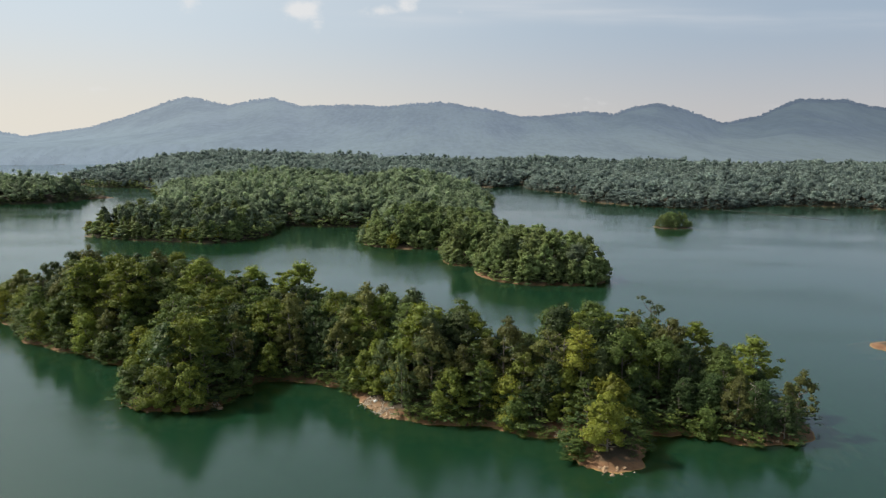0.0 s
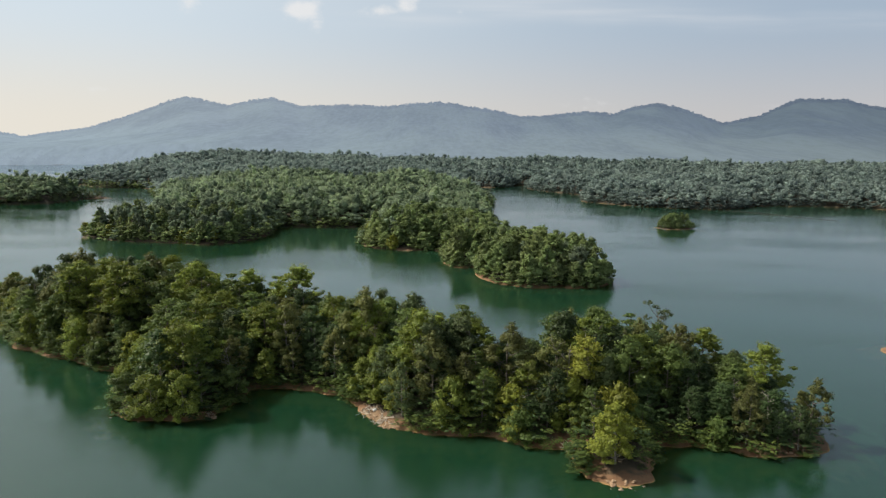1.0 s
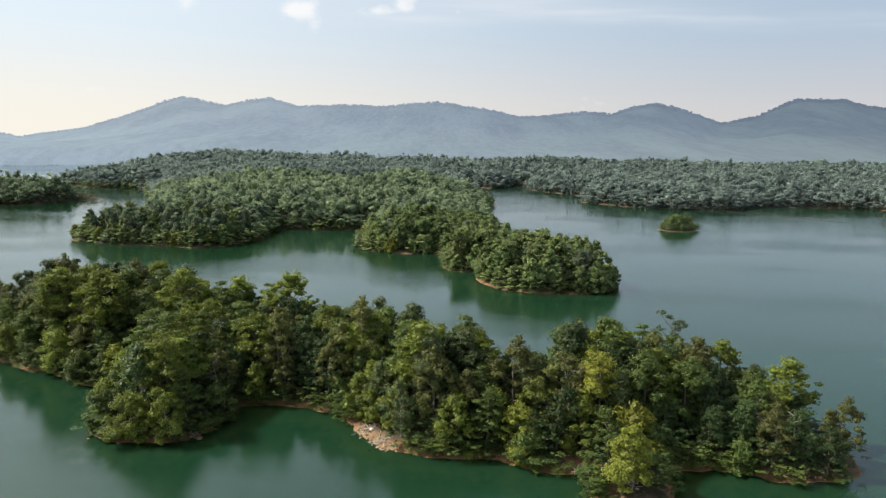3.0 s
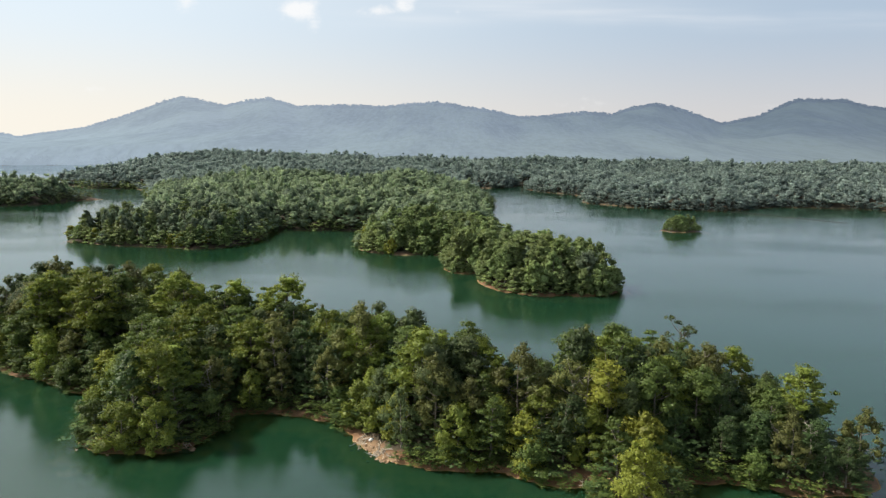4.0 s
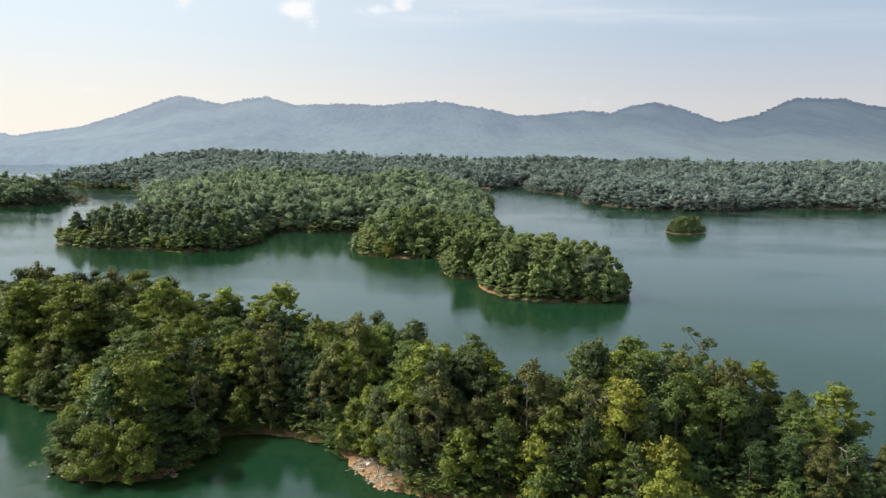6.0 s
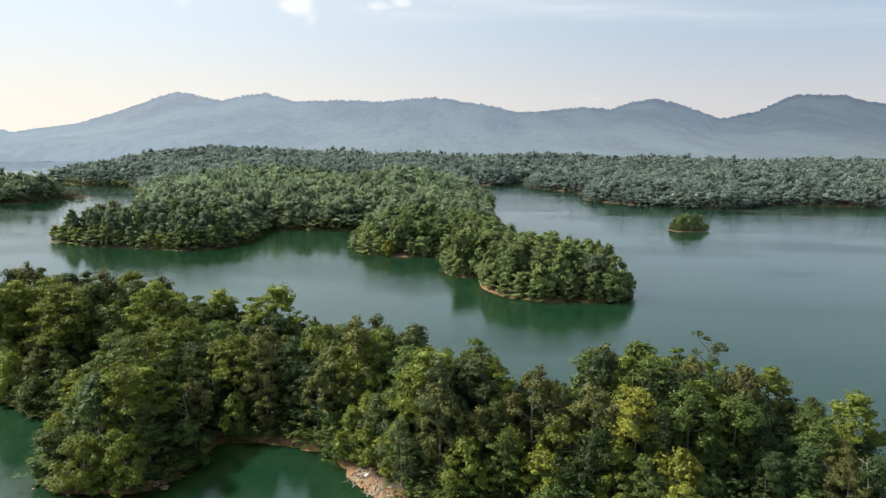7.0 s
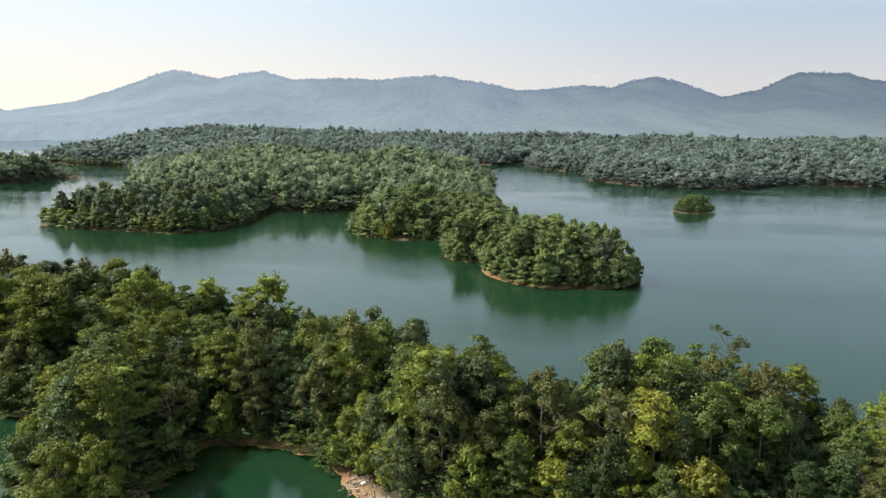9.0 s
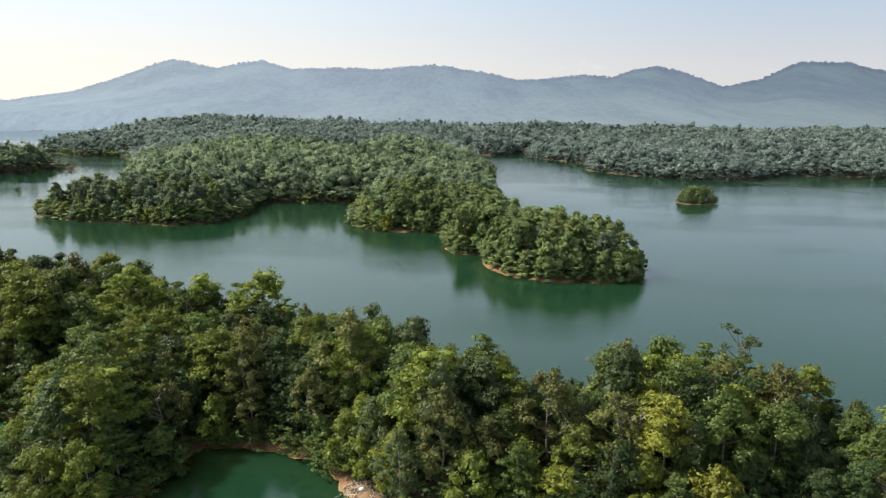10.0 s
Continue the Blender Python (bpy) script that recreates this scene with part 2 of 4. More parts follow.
def backdrop_material():
    """Wooded mountains some kilometres away; the blue haze over them is painted as emission."""
    m, n = material("haze_glow_mountain")
    pos = n.node("ShaderNodeNewGeometry").outputs["Position"]
    lie = n.node("ShaderNodeMapping", {"Vector": pos, "Scale": (1.0, 0.17, 1.0)}).outputs[0]
    f = n.noise(lie, 0.06, 4.0, 0.62)
    g = n.noise(lie, 0.0048, 4.0, 0.6)
    sep = n.node("ShaderNodeSeparateXYZ", {0: pos})
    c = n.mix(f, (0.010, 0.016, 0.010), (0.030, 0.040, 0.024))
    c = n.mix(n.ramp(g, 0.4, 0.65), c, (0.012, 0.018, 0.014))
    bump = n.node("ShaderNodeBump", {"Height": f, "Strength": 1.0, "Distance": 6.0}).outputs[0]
    # emission stands in for haze: stronger to the west and at the foot
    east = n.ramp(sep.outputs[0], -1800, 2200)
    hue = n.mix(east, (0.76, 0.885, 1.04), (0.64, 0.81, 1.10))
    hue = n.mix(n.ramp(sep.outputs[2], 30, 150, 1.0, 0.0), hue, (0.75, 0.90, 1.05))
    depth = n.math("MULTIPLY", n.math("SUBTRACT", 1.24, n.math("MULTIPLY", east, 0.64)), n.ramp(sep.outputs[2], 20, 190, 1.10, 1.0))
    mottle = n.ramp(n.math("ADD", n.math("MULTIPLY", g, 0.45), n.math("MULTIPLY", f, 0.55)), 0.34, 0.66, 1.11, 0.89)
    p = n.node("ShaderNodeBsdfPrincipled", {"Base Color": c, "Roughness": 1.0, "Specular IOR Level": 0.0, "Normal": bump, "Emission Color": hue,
                                            "Emission Strength": n.math("MULTIPLY", n.math("MULTIPLY", depth, mottle), HAZE_GLOW)})
    return finish(m, n, p.outputs[0])


HAZE_GLOW = 0.222
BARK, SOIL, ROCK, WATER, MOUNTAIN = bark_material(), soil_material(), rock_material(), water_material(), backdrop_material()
DRIFT = plain_material("bleached_driftwood", (0.36, 0.31, 0.24))
WHITE = plain_material("white_paint", (0.78, 0.78, 0.75), 0.5)
SNAG = plain_material("weathered_snag_wood", (0.25, 0.22, 0.18))
DARKWOOD = plain_material("dark_wet_wood", (0.05, 0.045, 0.04))


# ---- mesh helpers ----
def mesh(name, verts, faces, mat, smooth=False):
    """A mesh from arrays; faces all have the same number of corners."""
    verts, faces = np.asarray(verts, np.float32), np.asarray(faces, np.int32)
    me = bpy.data.meshes.new(name)
    k = faces.shape[1]
    me.vertices.add(len(verts))
    me.vertices.foreach_set("co", verts.ravel())
    me.loops.add(faces.size)
    me.loops.foreach_set("vertex_index", faces.ravel())
    me.polygons.add(len(faces))
    me.polygons.foreach_set("loop_start", np.arange(0, faces.size, k, dtype=np.int32))
    me.polygons.foreach_set("loop_total", np.full(len(faces), k, np.int32))
    me.polygons.foreach_set("use_smooth", np.full(len(faces), smooth))
    me.materials.append(mat)
    me.update(calc_edges=True)
    return me


def part(name, me, parent, label=""):
    ob = new(name, me)
    ob.parent = parent
    return tagged(ob, label)


def value_noise(x, y, seed=0):
    """Smooth lattice noise, 0 to 1."""
    xi, yi = np.floor(x).astype(np.int64), np.floor(y).astype(np.int64)
    fx, fy = x - xi, y - yi
    fx, fy = fx * fx * (3 - 2 * fx), fy * fy * (3 - 2 * fy)

    def h(a, b):
        n = (a * 374761393 + b * 668265263 + seed * 974634777) & 0xFFFFFFFF
        n = ((n ^ (n >> 13)) * 1274126177) & 0xFFFFFFFF
        return ((n ^ (n >> 16)) & 0xFFFF) / 65535.0
    return (h(xi, yi) * (1 - fx) + h(xi + 1, yi) * fx) * (1 - fy) + (h(xi, yi + 1) * (1 - fx) + h(xi + 1, yi + 1) * fx) * fy


def fractal(x, y, octaves=4, seed=0):
    return sum(value_noise(x * 2 ** k, y * 2 ** k, seed + k) * 0.5 ** k for k in range(octaves)) / sum(0.5 ** k for k in range(octaves))


# ---- plan of the land: chains of (x, y, radius); rise of the hills and how soon they rise ----
NEAR = [[(-150, 244, 11), (-133, 236, 18), (-110, 221, 24), (-88, 212, 27), (-66, 200, 26), (-45, 196, 26), (-27, 188, 19), (-14, 184, 16), (-1, 166, 19),
         (9, 160, 15), (25, 160, 20), (44, 166, 25), (57, 163, 22), (68, 152, 14), (72, 148, 10)],
        [(-66, 195, 20), (-62, 163, 14)], [(37, 150, 10), (34, 130, 6.5)]]
HEADLAND = [[(57, 316, 14), (42, 331, 28), (30, 362, 14), (24, 392, 14), (2, 436, 26), (-26, 433, 25)], [(28, 372, 12), (11, 362, 15)]]
PENINSULA = [[(-221, 441, 10), (-198, 449, 24), (-183, 456, 36), (-160, 458, 40), (-182, 560, 54), (-215, 660, 58), (-225, 740, 50)],
             [(-160, 458, 40), (-148, 433, 20)], [(-182, 560, 54), (-90, 560, 55), (-40, 560, 48), (-10, 540, 44), (-18, 480, 34), (-25, 432, 26)],
             [(-150, 640, 80), (-60, 650, 90), (-50, 760, 88), (-60, 850, 95), (-200, 820, 140), (-150, 640, 80)],
             [(-200, 820, 140), (-300, 950, 100), (-430, 955, 60), (-490, 965, 40)], [(-60, 850, 95), (-150, 1050, 160)]]
FARSHORE = [[(192, 796, 46), (200, 772, 36), (262, 758, 52), (255, 900, 86), (340, 850, 94), (430, 836, 72), (520, 800, 85), (660, 860, 130), (900, 950, 200)],
            [(255, 900, 86), (192, 1000, 84), (300, 1220, 180), (60, 1230, 140), (-150, 1090, 150), (-420, 1250, 170)], [(60, 1230, 140), (54, 1046, 28)],
            [(300, 1220, 180), (560, 1170, 260), (950, 1250, 320), (1400, 1400, 400)]]
BEYOND = [[(-2600, 2000, 500), (-1500, 1960, 370), (-1150, 1740, 235), (-700, 2200, 300), (0, 1900, 450), (700, 1900, 450), (1600, 1900, 500), (2600, 2000, 500)],
          [(-3000, 3200, 900), (0, 3200, 1000), (3000, 3200, 900)]]
WESTBANK = [[(-760, 745, 70), (-600, 722, 60), (-480, 702, 56), (-426, 684, 47), (-403, 713, 26), (-382, 732, 2), (-352, 724, -2)]]
ISLET = [[(165, 536, 9), (179, 536, 8), (191, 536, 1.5)]]
BANK = [[(144, 212, 8), (162, 209, 10)]]
LANDS = [(NEAR, 3.5, 22), (HEADLAND, 7, 22), (PENINSULA, 24, 75), (FARSHORE, 34, 120), (BEYOND, 10, 250), (WESTBANK, 13, 28), (ISLET, 1.5, 8), (BANK, 0.2, 8)]


def inside(chains, x, y):
    """How far inside the land a place lies; negative in the water."""
    best = np.full(np.shape(x), -1e6)
    for chain in chains:
        for (x0, y0, r0), (x1, y1, r1) in zip(chain, chain[1:]):
            dx, dy = x1 - x0, y1 - y0
            f = np.clip(((x - x0) * dx + (y - y0) * dy) / (dx * dx + dy * dy), 0, 1)
            best = np.maximum(best, r0 + (r1 - r0) * f - np.hypot(x - x0 - f * dx, y - y0 - f * dy))
    return best


def ragged(x, y):
    far = np.clip((y - 260) / 500, 0, 1)
    return (fractal(x / 9, y / 9, 3, 3) - 0.5) * (5.0 + 2 * far) + (fractal(x / 45, y / 45, 3, 7) - 0.5) * 22 * far


def coast(chains, x, y):
    return inside(chains, x, y) + ragged(x, y)


def terrain(x, y):
    x, y = np.asarray(x, float), np.asarray(y, float)
    z = np.full(x.shape, -7.0)
    rough = (fractal(x / 5, y / 5, 3, 11) - 0.5)
    swell = np.interp(x / np.maximum(y, 100), (-0.6, -0.3, -0.12, 0.0, 0.17, 0.3, 0.38, 0.5, 0.62), (1.1, 1.15, 1.2, 1.25, 1.05, 0.9, 0.8, 0.98, 0.9))
    swell = np.where(y > 650, swell, 1.0) * (0.72 + 0.56 * fractal(x / 90, y / 140, 3, 17))
    bank = np.where(y > 600, 0.2, 0.35 + 0.9 * np.clip(fractal(x / 14, y / 14, 2, 19) * 2 - 0.7, 0, 1))
    for chains, rise, run in LANDS:
        s = coast(chains, x, y)
        p = np.maximum(s, 0)
        up = bank * (1 - np.exp(-p / 0.9)) + rise * (1 - np.exp(-p / run)) * swell + rough * np.clip(p, 0, 1.2)
        z = np.maximum(z, np.where(s > 0, up, np.maximum(-7.0, np.where(s > -5, s * 0.12, -0.6 + (s + 5) * 0.3) + 0.25 * rough * np.clip(-s, 0, 1))))
    return z


def spaced(lo, hi, fine_lo, fine_hi, step, growth):
    """Grid lines: close together where the camera passes, wider with distance."""
    mid = list(np.arange(fine_lo, fine_hi, step))
    up, down, d = [mid[-1]], [mid[0]], step
    while up[-1] < hi:
        d *= 1 + growth
        up.append(up[-1] + d)
    d = step
    while down[-1] > lo:
        d *= 1 + growth
        down.append(down[-1] - d)
    return np.array(down[:0:-1] + mid + up[1:])


def height_mesh(name, xs, ys, z, mat, smooth=True):
    gx, gy = np.meshgrid(xs, ys)
    v = np.stack([gx.ravel(), gy.ravel(), z(gx, gy).ravel()], 1)
    i = np.arange(len(xs) * len(ys)).reshape(len(ys), len(xs))
    f = np.stack([i[:-1, :-1].ravel(), i[:-1, 1:].ravel(), i[1:, 1:].ravel(), i[1:, :-1].ravel()], 1)
    return mesh(name, v, f, mat, smooth)


ground = new("ground", height_mesh("ground", spaced(-4300, 4300, -160, 100, 1.2, 0.045), spaced(-1500, 4700, 116, 256, 1.2, 0.040), terrain, SOIL))
tagged(ground, "orange laterite banks and forest floor sloping under the lake", "ground", kind="structure")
water = new("water", height_mesh("water", np.linspace(-4300, 4300, 9), np.linspace(-1500, 4700, 9), lambda x, y: x * 0, WATER))
tagged(water, "calm green reservoir water mirroring a pale sky", "water", kind="structure")

# ---- mountains ----
RIDGE = [(-3600, 140), (-2700, 130), (-2340, 90), (-2210, 66), (-2091, 86), (-1869, 118), (-1632, 192), (-1455, 255), (-1367, 280), (-1266, 263), (-1151, 239),
         (-1049, 263), (-919, 281), (-790, 242), (-531, 250), (-330, 248), (-72, 271), (157, 240), (344, 204), (444, 208), (671, 234),
         (800, 222), (898, 257), (1024, 281), (1154, 255), (1270, 214), (1357, 186), (1441, 203), (1539, 224), (1633, 273), (1729, 312),
         (1968, 311), (2084, 282), (2400, 250), (3600, 200)]


def mountain_z(x, y):
    top = np.interp(x * 3600 / np.maximum(y, 2400), [a for a, _ in RIDGE], [b for _, b in RIDGE]) - 3
    f = np.clip((y - 1480) / 2120, 0, 1)
    spur = np.abs(fractal(x / 420, y / 1500, 4, 23) - 0.5) * 2
    back = np.clip((y - 3600) / 700, 0, 1)
    z = 34 + (top - 34) * f ** 1.35 - spur * 130 * f * (1 - f) * 1.6 + (fractal(x / 30, y / 60, 2, 29) - 0.5) * 4
    return -9 + (z * (1 - 0.5 * back) + 9) * np.clip((coast(BEYOND, x, y) + 8) / 70, 0, 1)


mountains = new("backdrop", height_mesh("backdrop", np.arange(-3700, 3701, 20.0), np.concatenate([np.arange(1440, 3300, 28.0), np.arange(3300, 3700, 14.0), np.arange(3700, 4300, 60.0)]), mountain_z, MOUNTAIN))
tagged(mountains, "blue wooded mountain ridge beyond the lake, haze painted as glow", "mountains", kind="structure")


# ---- foliage ----
def leaves(rng, lumps, count, size, droop=0.15, tangle=0.5, tufts=16):
    """Small folded sprays in tufts over the outer shells of leafy lumps (x, y, z, rx, rz): vertices, three for each spray."""
    lumps = np.asarray(lumps, float)
    w = lumps[:, 3] * (lumps[:, 3] + lumps[:, 4])
    d = rng.normal(size=(len(lumps), tufts, 3))
    d[..., 2] = np.where(d[..., 2] < -0.25, -d[..., 2] * rng.uniform(0.2, 1, d.shape[:2]), d[..., 2])
    d /= np.linalg.norm(d, axis=2)[..., None]
    far = rng.uniform(0.70, 1.02, d.shape[:2])
    pick = rng.choice(len(lumps), count, p=w / w.sum())
    tuft = rng.integers(tufts, size=count)
    c, r = lumps[pick, :3], lumps[pick][:, [3, 3, 4]]
    out = d[pick, tuft]
    off = rng.normal(size=(count, 3))
    off /= np.linalg.norm(off, axis=1)[:, None]
    off[:, 2] = np.where(off[:, 2] < -0.4, -off[:, 2], off[:, 2])
    reach = rng.uniform(0.2, 1.0, count) ** 0.6 * rng.choice([0.26, 0.40, 0.66], count, p=[0.35, 0.4, 0.25])
    p = c + out * r * far[pick, tuft][:, None] + off * r * reach[:, None]
    n = out * 0.7 + off * 0.8 + rng.normal(scale=tangle, size=(count, 3)) + np.array((0, 0, 0.3))
    n /= np.linalg.norm(n, axis=1)[:, None]
    a = np.cross(n, rng.normal(size=(count, 3)))
    a /= np.linalg.norm(a, axis=1)[:, None] + 1e-9
    b = np.cross(n, a)
    s = (size * rng.uniform(0.6, 1.35, count))[:, None]
    tip = np.array((0, 0, 1)) * s * droop * 2
    return np.stack([p - a * s * 0.8 - b * s * 0.62, p - a * s * 0.8 + b * s * 0.62, p + a * s * 1.1 - tip], 1).reshape(-1, 3)


def clump(rng, cuts=1):
    """A ragged clump of foliage, radius about 1: vertices and triangles."""
    bm = bmesh.new()
    bmesh.ops.create_icosphere(bm, subdivisions=cuts, radius=1.0)
    for v in bm.verts:
        v.co *= rng.uniform(0.74, 1.2)
    v = np.array([v.co[:] for v in bm.verts])
    f = np.array([[q.index for q in p.verts] for p in bm.faces])
    bm.free()
    return v, f


def cores(rng, lumps, fill, cuts=1):
    """The dense, shaded inside of each leafy lump."""
    pts, tri, base = [], [], 0
    for x, y, z, r, rz in lumps:
        cv, cf = clump(rng, cuts)
        pts.append(cv * (r * fill, r * fill, rz * fill) + (x, y, z))
        tri.append(cf + base)
        base += len(cv)
    return np.concatenate(pts), np.concatenate(tri)


def triples(count):
    return np.arange(count * 3).reshape(-1, 3)


def tube(path, radii, sides=6):
    """A tapered tube along a path: vertices and faces (quads)."""
    path = np.asarray(path, float)
    vs, fs = [], []
    for i, (p, r) in enumerate(zip(path, radii)):
        t = path[min(i + 1, len(path) - 1)] - path[max(i - 1, 0)]
        t /= np.linalg.norm(t) + 1e-9
        a = np.cross(t, (0.0, 0.3, 1.0) if abs(t[2]) < 0.8 else (1.0, 0.2, 0.0))
        a /= np.linalg.norm(a)
        b = np.cross(t, a)
        for k in range(sides):
            q = 2 * math.pi * k / sides
            vs.append(p + r * (a * math.cos(q) + b * math.sin(q)))
    for i in range(len(path) - 1):
        for k in range(sides):
            j = (k + 1) % sides
            fs.append((i * sides + k, i * sides + j, (i + 1) * sides + j, (i + 1) * sides + k))
    return vs, fs


def join_tubes(tubes):
    vs, fs = [], []
    for v, f in tubes:
        fs += [tuple(i + len(vs) for i in q) for q in f]
        vs += list(v)
    return vs, fs


# species: height, crown radius, where the crown starts, lumps, lump radius, flatness, form, sprays, spray size, foliage
SPECIES = {
    "dome": (15.5, 5.2, 0.28, 33, 1.57, 0.85, "dome", 4910, 0.218, "mid"),
    "olive_dome": (15.0, 5.0, 0.3, 30, 1.25, 0.8, "dome", 4800, 0.210, "olive"),
    "fresh_dome": (15.0, 5.4, 0.3, 32, 1.3, 0.75, "dome", 4900, 0.214, "fresh"),
    "dark_dome": (15.0, 4.8, 0.24, 30, 1.52, 0.9, "dome", 4483, 0.218, "dark"),
    "umbrella": (17.0, 5.5, 0.50, 54, 1.30, 0.66, "dome", 6000, 0.220, "fresh"),
    "tiered": (16.5, 4.9, 0.28, 36, 1.33, 0.50, "tiers", 4697, 0.218, "mid"),
    "column": (16.0, 3.5, 0.18, 30, 1.23, 1.1, "oval", 4270, 0.210, "grey"),
    "oval": (16.5, 4.1, 0.25, 30, 1.38, 1.0, "oval", 4483, 0.218, "olive"),
    "cone": (16.5, 3.9, 0.12, 30, 1.33, 0.9, "cone", 4483, 0.218, "dark"),
    "bush": (9.0, 4.4, 0.08, 30, 1.33, 0.9, "dome", 4483, 0.210, "fresh"),
    "lime_bush": (8.5, 4.2, 0.06, 33, 1.28, 0.9, "dome", 4200, 0.21, "lime"),
    "low_bush": (7.0, 3.7, 0.04, 18, 1.3, 0.9, "dome", 3416, 0.210, "mid"),
    "gold": (17.5, 4.0, 0.55, 26, 1.2, 0.8, "dome", 4300, 0.215, "yellow"),
    "shore": (13.5, 5.4, 0.10, 44, 1.4, 0.9, "dome", 7200, 0.205, "lime"),
    "lanky": (18.5, 4.2, 0.62, 13, 1.15, 0.8, "open", 1921, 0.202, "grey"),
}


def lumps_for(rng, height, radius, start, count, lump, flat, form):
    """Leafy lumps of one crown, lobed and uneven: (x, y, z, radius across, radius up)."""
    out = []
    z0 = height * start
    p1, p2, p3 = rng.uniform(0, 2 * math.pi, 3)
    lop = rng.normal(scale=0.12 * radius, size=2)
    for i in range(count):
        f = (i + rng.uniform(0, 1)) / count
        z = z0 + (height - z0) * f
        if form == "dome":
            reach = radius * math.sqrt(max(0.02, 1 - (f * 1.02) ** 2.4)) * (0.75 + 0.25 * min(1, f * 4))
        elif form == "oval":
            reach = radius * math.sin(math.pi * (0.16 + 0.80 * f))
        elif form == "cone":
            reach = radius * (1.03 - f)
        elif form == "tiers":
            step = round(f * 6) / 6
            z = z0 + (height - z0) * (step * 0.94 + rng.uniform(0, 0.06))
            reach = radius * (1.0 - 0.72 * step ** 2)
        else:
            reach = radius * (0.4 + 0.6 * rng.uniform())
        a = i * 2.4 + rng.uniform(-0.5, 0.5)
        reach *= 1 + 0.20 * math.cos(2 * a + p1 + 2.0 * f) + 0.18 * math.cos(3 * a + p2 - 3.0 * f)
        q = max(0.0, reach - lump * 0.5) * (math.sqrt(rng.uniform(0.25, 1)) if form in ("dome", "tiers") else 1.0)
        r = lump * rng.choice([0.6, 0.85, 1.1, 1.4], p=[0.3, 0.35, 0.25, 0.1]) * rng.uniform(0.88, 1.12)
        up = 0.05 * height * math.cos(2 * a + p3) * (f if form != "tiers" else 0)
        out.append((q * math.cos(a) + lop[0] * f, q * math.sin(a) + lop[1] * f, z + up - r * flat * 0.8, r, r * flat))
    return out


MADE = {}


def tree_meshes(kind, variant):
    """Trunk with its limbs, and crown, of one shape of tree."""
    key = (kind, variant)
    if key not in MADE:
        height, radius, start, count, lump, flat, form, sprays, size, foliage = SPECIES[kind]
        if variant >= 10:      # the same tree for places further off: fewer, larger sprays, most leaves paled for haze
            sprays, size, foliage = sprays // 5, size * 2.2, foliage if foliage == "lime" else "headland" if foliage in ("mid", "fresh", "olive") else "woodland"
        rng = np.random.default_rng(1000 * list(SPECIES).index(kind) + variant)
        lumps = lumps_for(rng, height * rng.uniform(0.95, 1.05), radius * rng.uniform(0.9, 1.12), start, count, lump, flat, form)
        bend = rng.normal(scale=0.35, size=2)
        top = height * 0.86
        axis = [(bend[0] * math.sin(f * 3) * f, bend[1] * math.sin(f * 2.6) * f, top * f - 0.6 * (f == 0)) for f in np.linspace(0, 1, 7)]
        girth = 0.014 * height + 0.03
        tubes = [tube(axis, [girth * (1 - 0.85 * f) * (1.5 if f == 0 else 1) for f in np.linspace(0, 1, 7)], 6)]
        for x, y, z, r, rz in lumps[::1 if form == "open" else 2 if variant < 10 else 5]:
            f0 = min(0.95, max(0.12, (z - 0.35 * math.hypot(x, y) - 1.0) / top))
            a = np.array([np.interp(f0, np.linspace(0, 1, 7), [q[k] for q in axis]) for k in range(3)])
            b = np.array((x, y, z))
            m = (a + b) / 2 + np.array((0, 0, -0.25))
            tubes.append(tube([a, m, b], [girth * 0.42 * (1 - 0.6 * f0), girth * 0.28, girth * 0.12], 4))
        v, f = join_tubes(tubes)
        q = leaves(rng, lumps, sprays, size)
        if form == "open":
            crown = mesh("crown", q, triples(sprays), LEAF[foliage])
        else:
            cv, cf = cores(rng, lumps, 0.6 if variant < 10 else 0.85)
            crown = mesh("crown", np.concatenate([cv, q]), np.concatenate([cf, triples(sprays) + len(cv)]), LEAF[foliage])
        MADE[key] = (mesh("trunk", v, f, BARK, True), crown)
    return MADE[key]


LABELS = {
    "olive_dome": "broadleaf tree with a rounded olive-brown crown", "fresh_dome": "broadleaf tree with a rounded bright green crown",
    "dome": "broadleaf tree with a rounded green crown", "dark_dome": "dense dark green broadleaf tree with a rounded crown",
    "umbrella": "tall tree with a flat, spreading bright green crown", "tiered": "tree with green foliage in flat layered tiers",
    "column": "slender tree with narrow grey-green foliage", "oval": "tree with a tall oval olive-green crown",
    "cone": "dark green tree with a pointed conical crown", "bush": "low bushy tree, bright green",
    "lime_bush": "bushy yellow-green shoreline tree with low foliage",
    "low_bush": "small dense green bush at the island's edge", "gold": "tall tree with a conspicuous yellow-green crown",
    "shore": "yellow-green tree leaning out on the sandy point",
    "lanky": "lanky tree with a bare trunk and sparse grey-green tufts"}
FIRST = {}


def plant(kind, variant, x, y, z, scale, turn, group, lean=0.0):
    """One tree: an empty at its foot with trunk and crown."""
    m = pose(x, y, z, lean, 0, turn) @ Matrix.Diagonal((scale, scale, scale * (0.94 + 0.12 * ((x * 7.3 + y * 3.1) % 1.0)), 1))
    key = (kind, variant, group)
    if key not in FIRST:
        trunk, crown = tree_meshes(kind, variant)
        root = new(kind + "_tree" if not kind.endswith("bush") else kind)
        part("trunk", trunk, root)
        part("crown", crown, root)
        FIRST[key] = tagged(root, LABELS[kind], "bush" if kind.endswith("bush") else "tree", group[0])
        mine = root
        mine.matrix_basis = Matrix.Identity(4)
        COPIES.append((mine, m))
        return mine
    return copy_thing(FIRST[key], m)


COPIES = []
NEAR_GROUP = ("trees on the near island", "the near island")


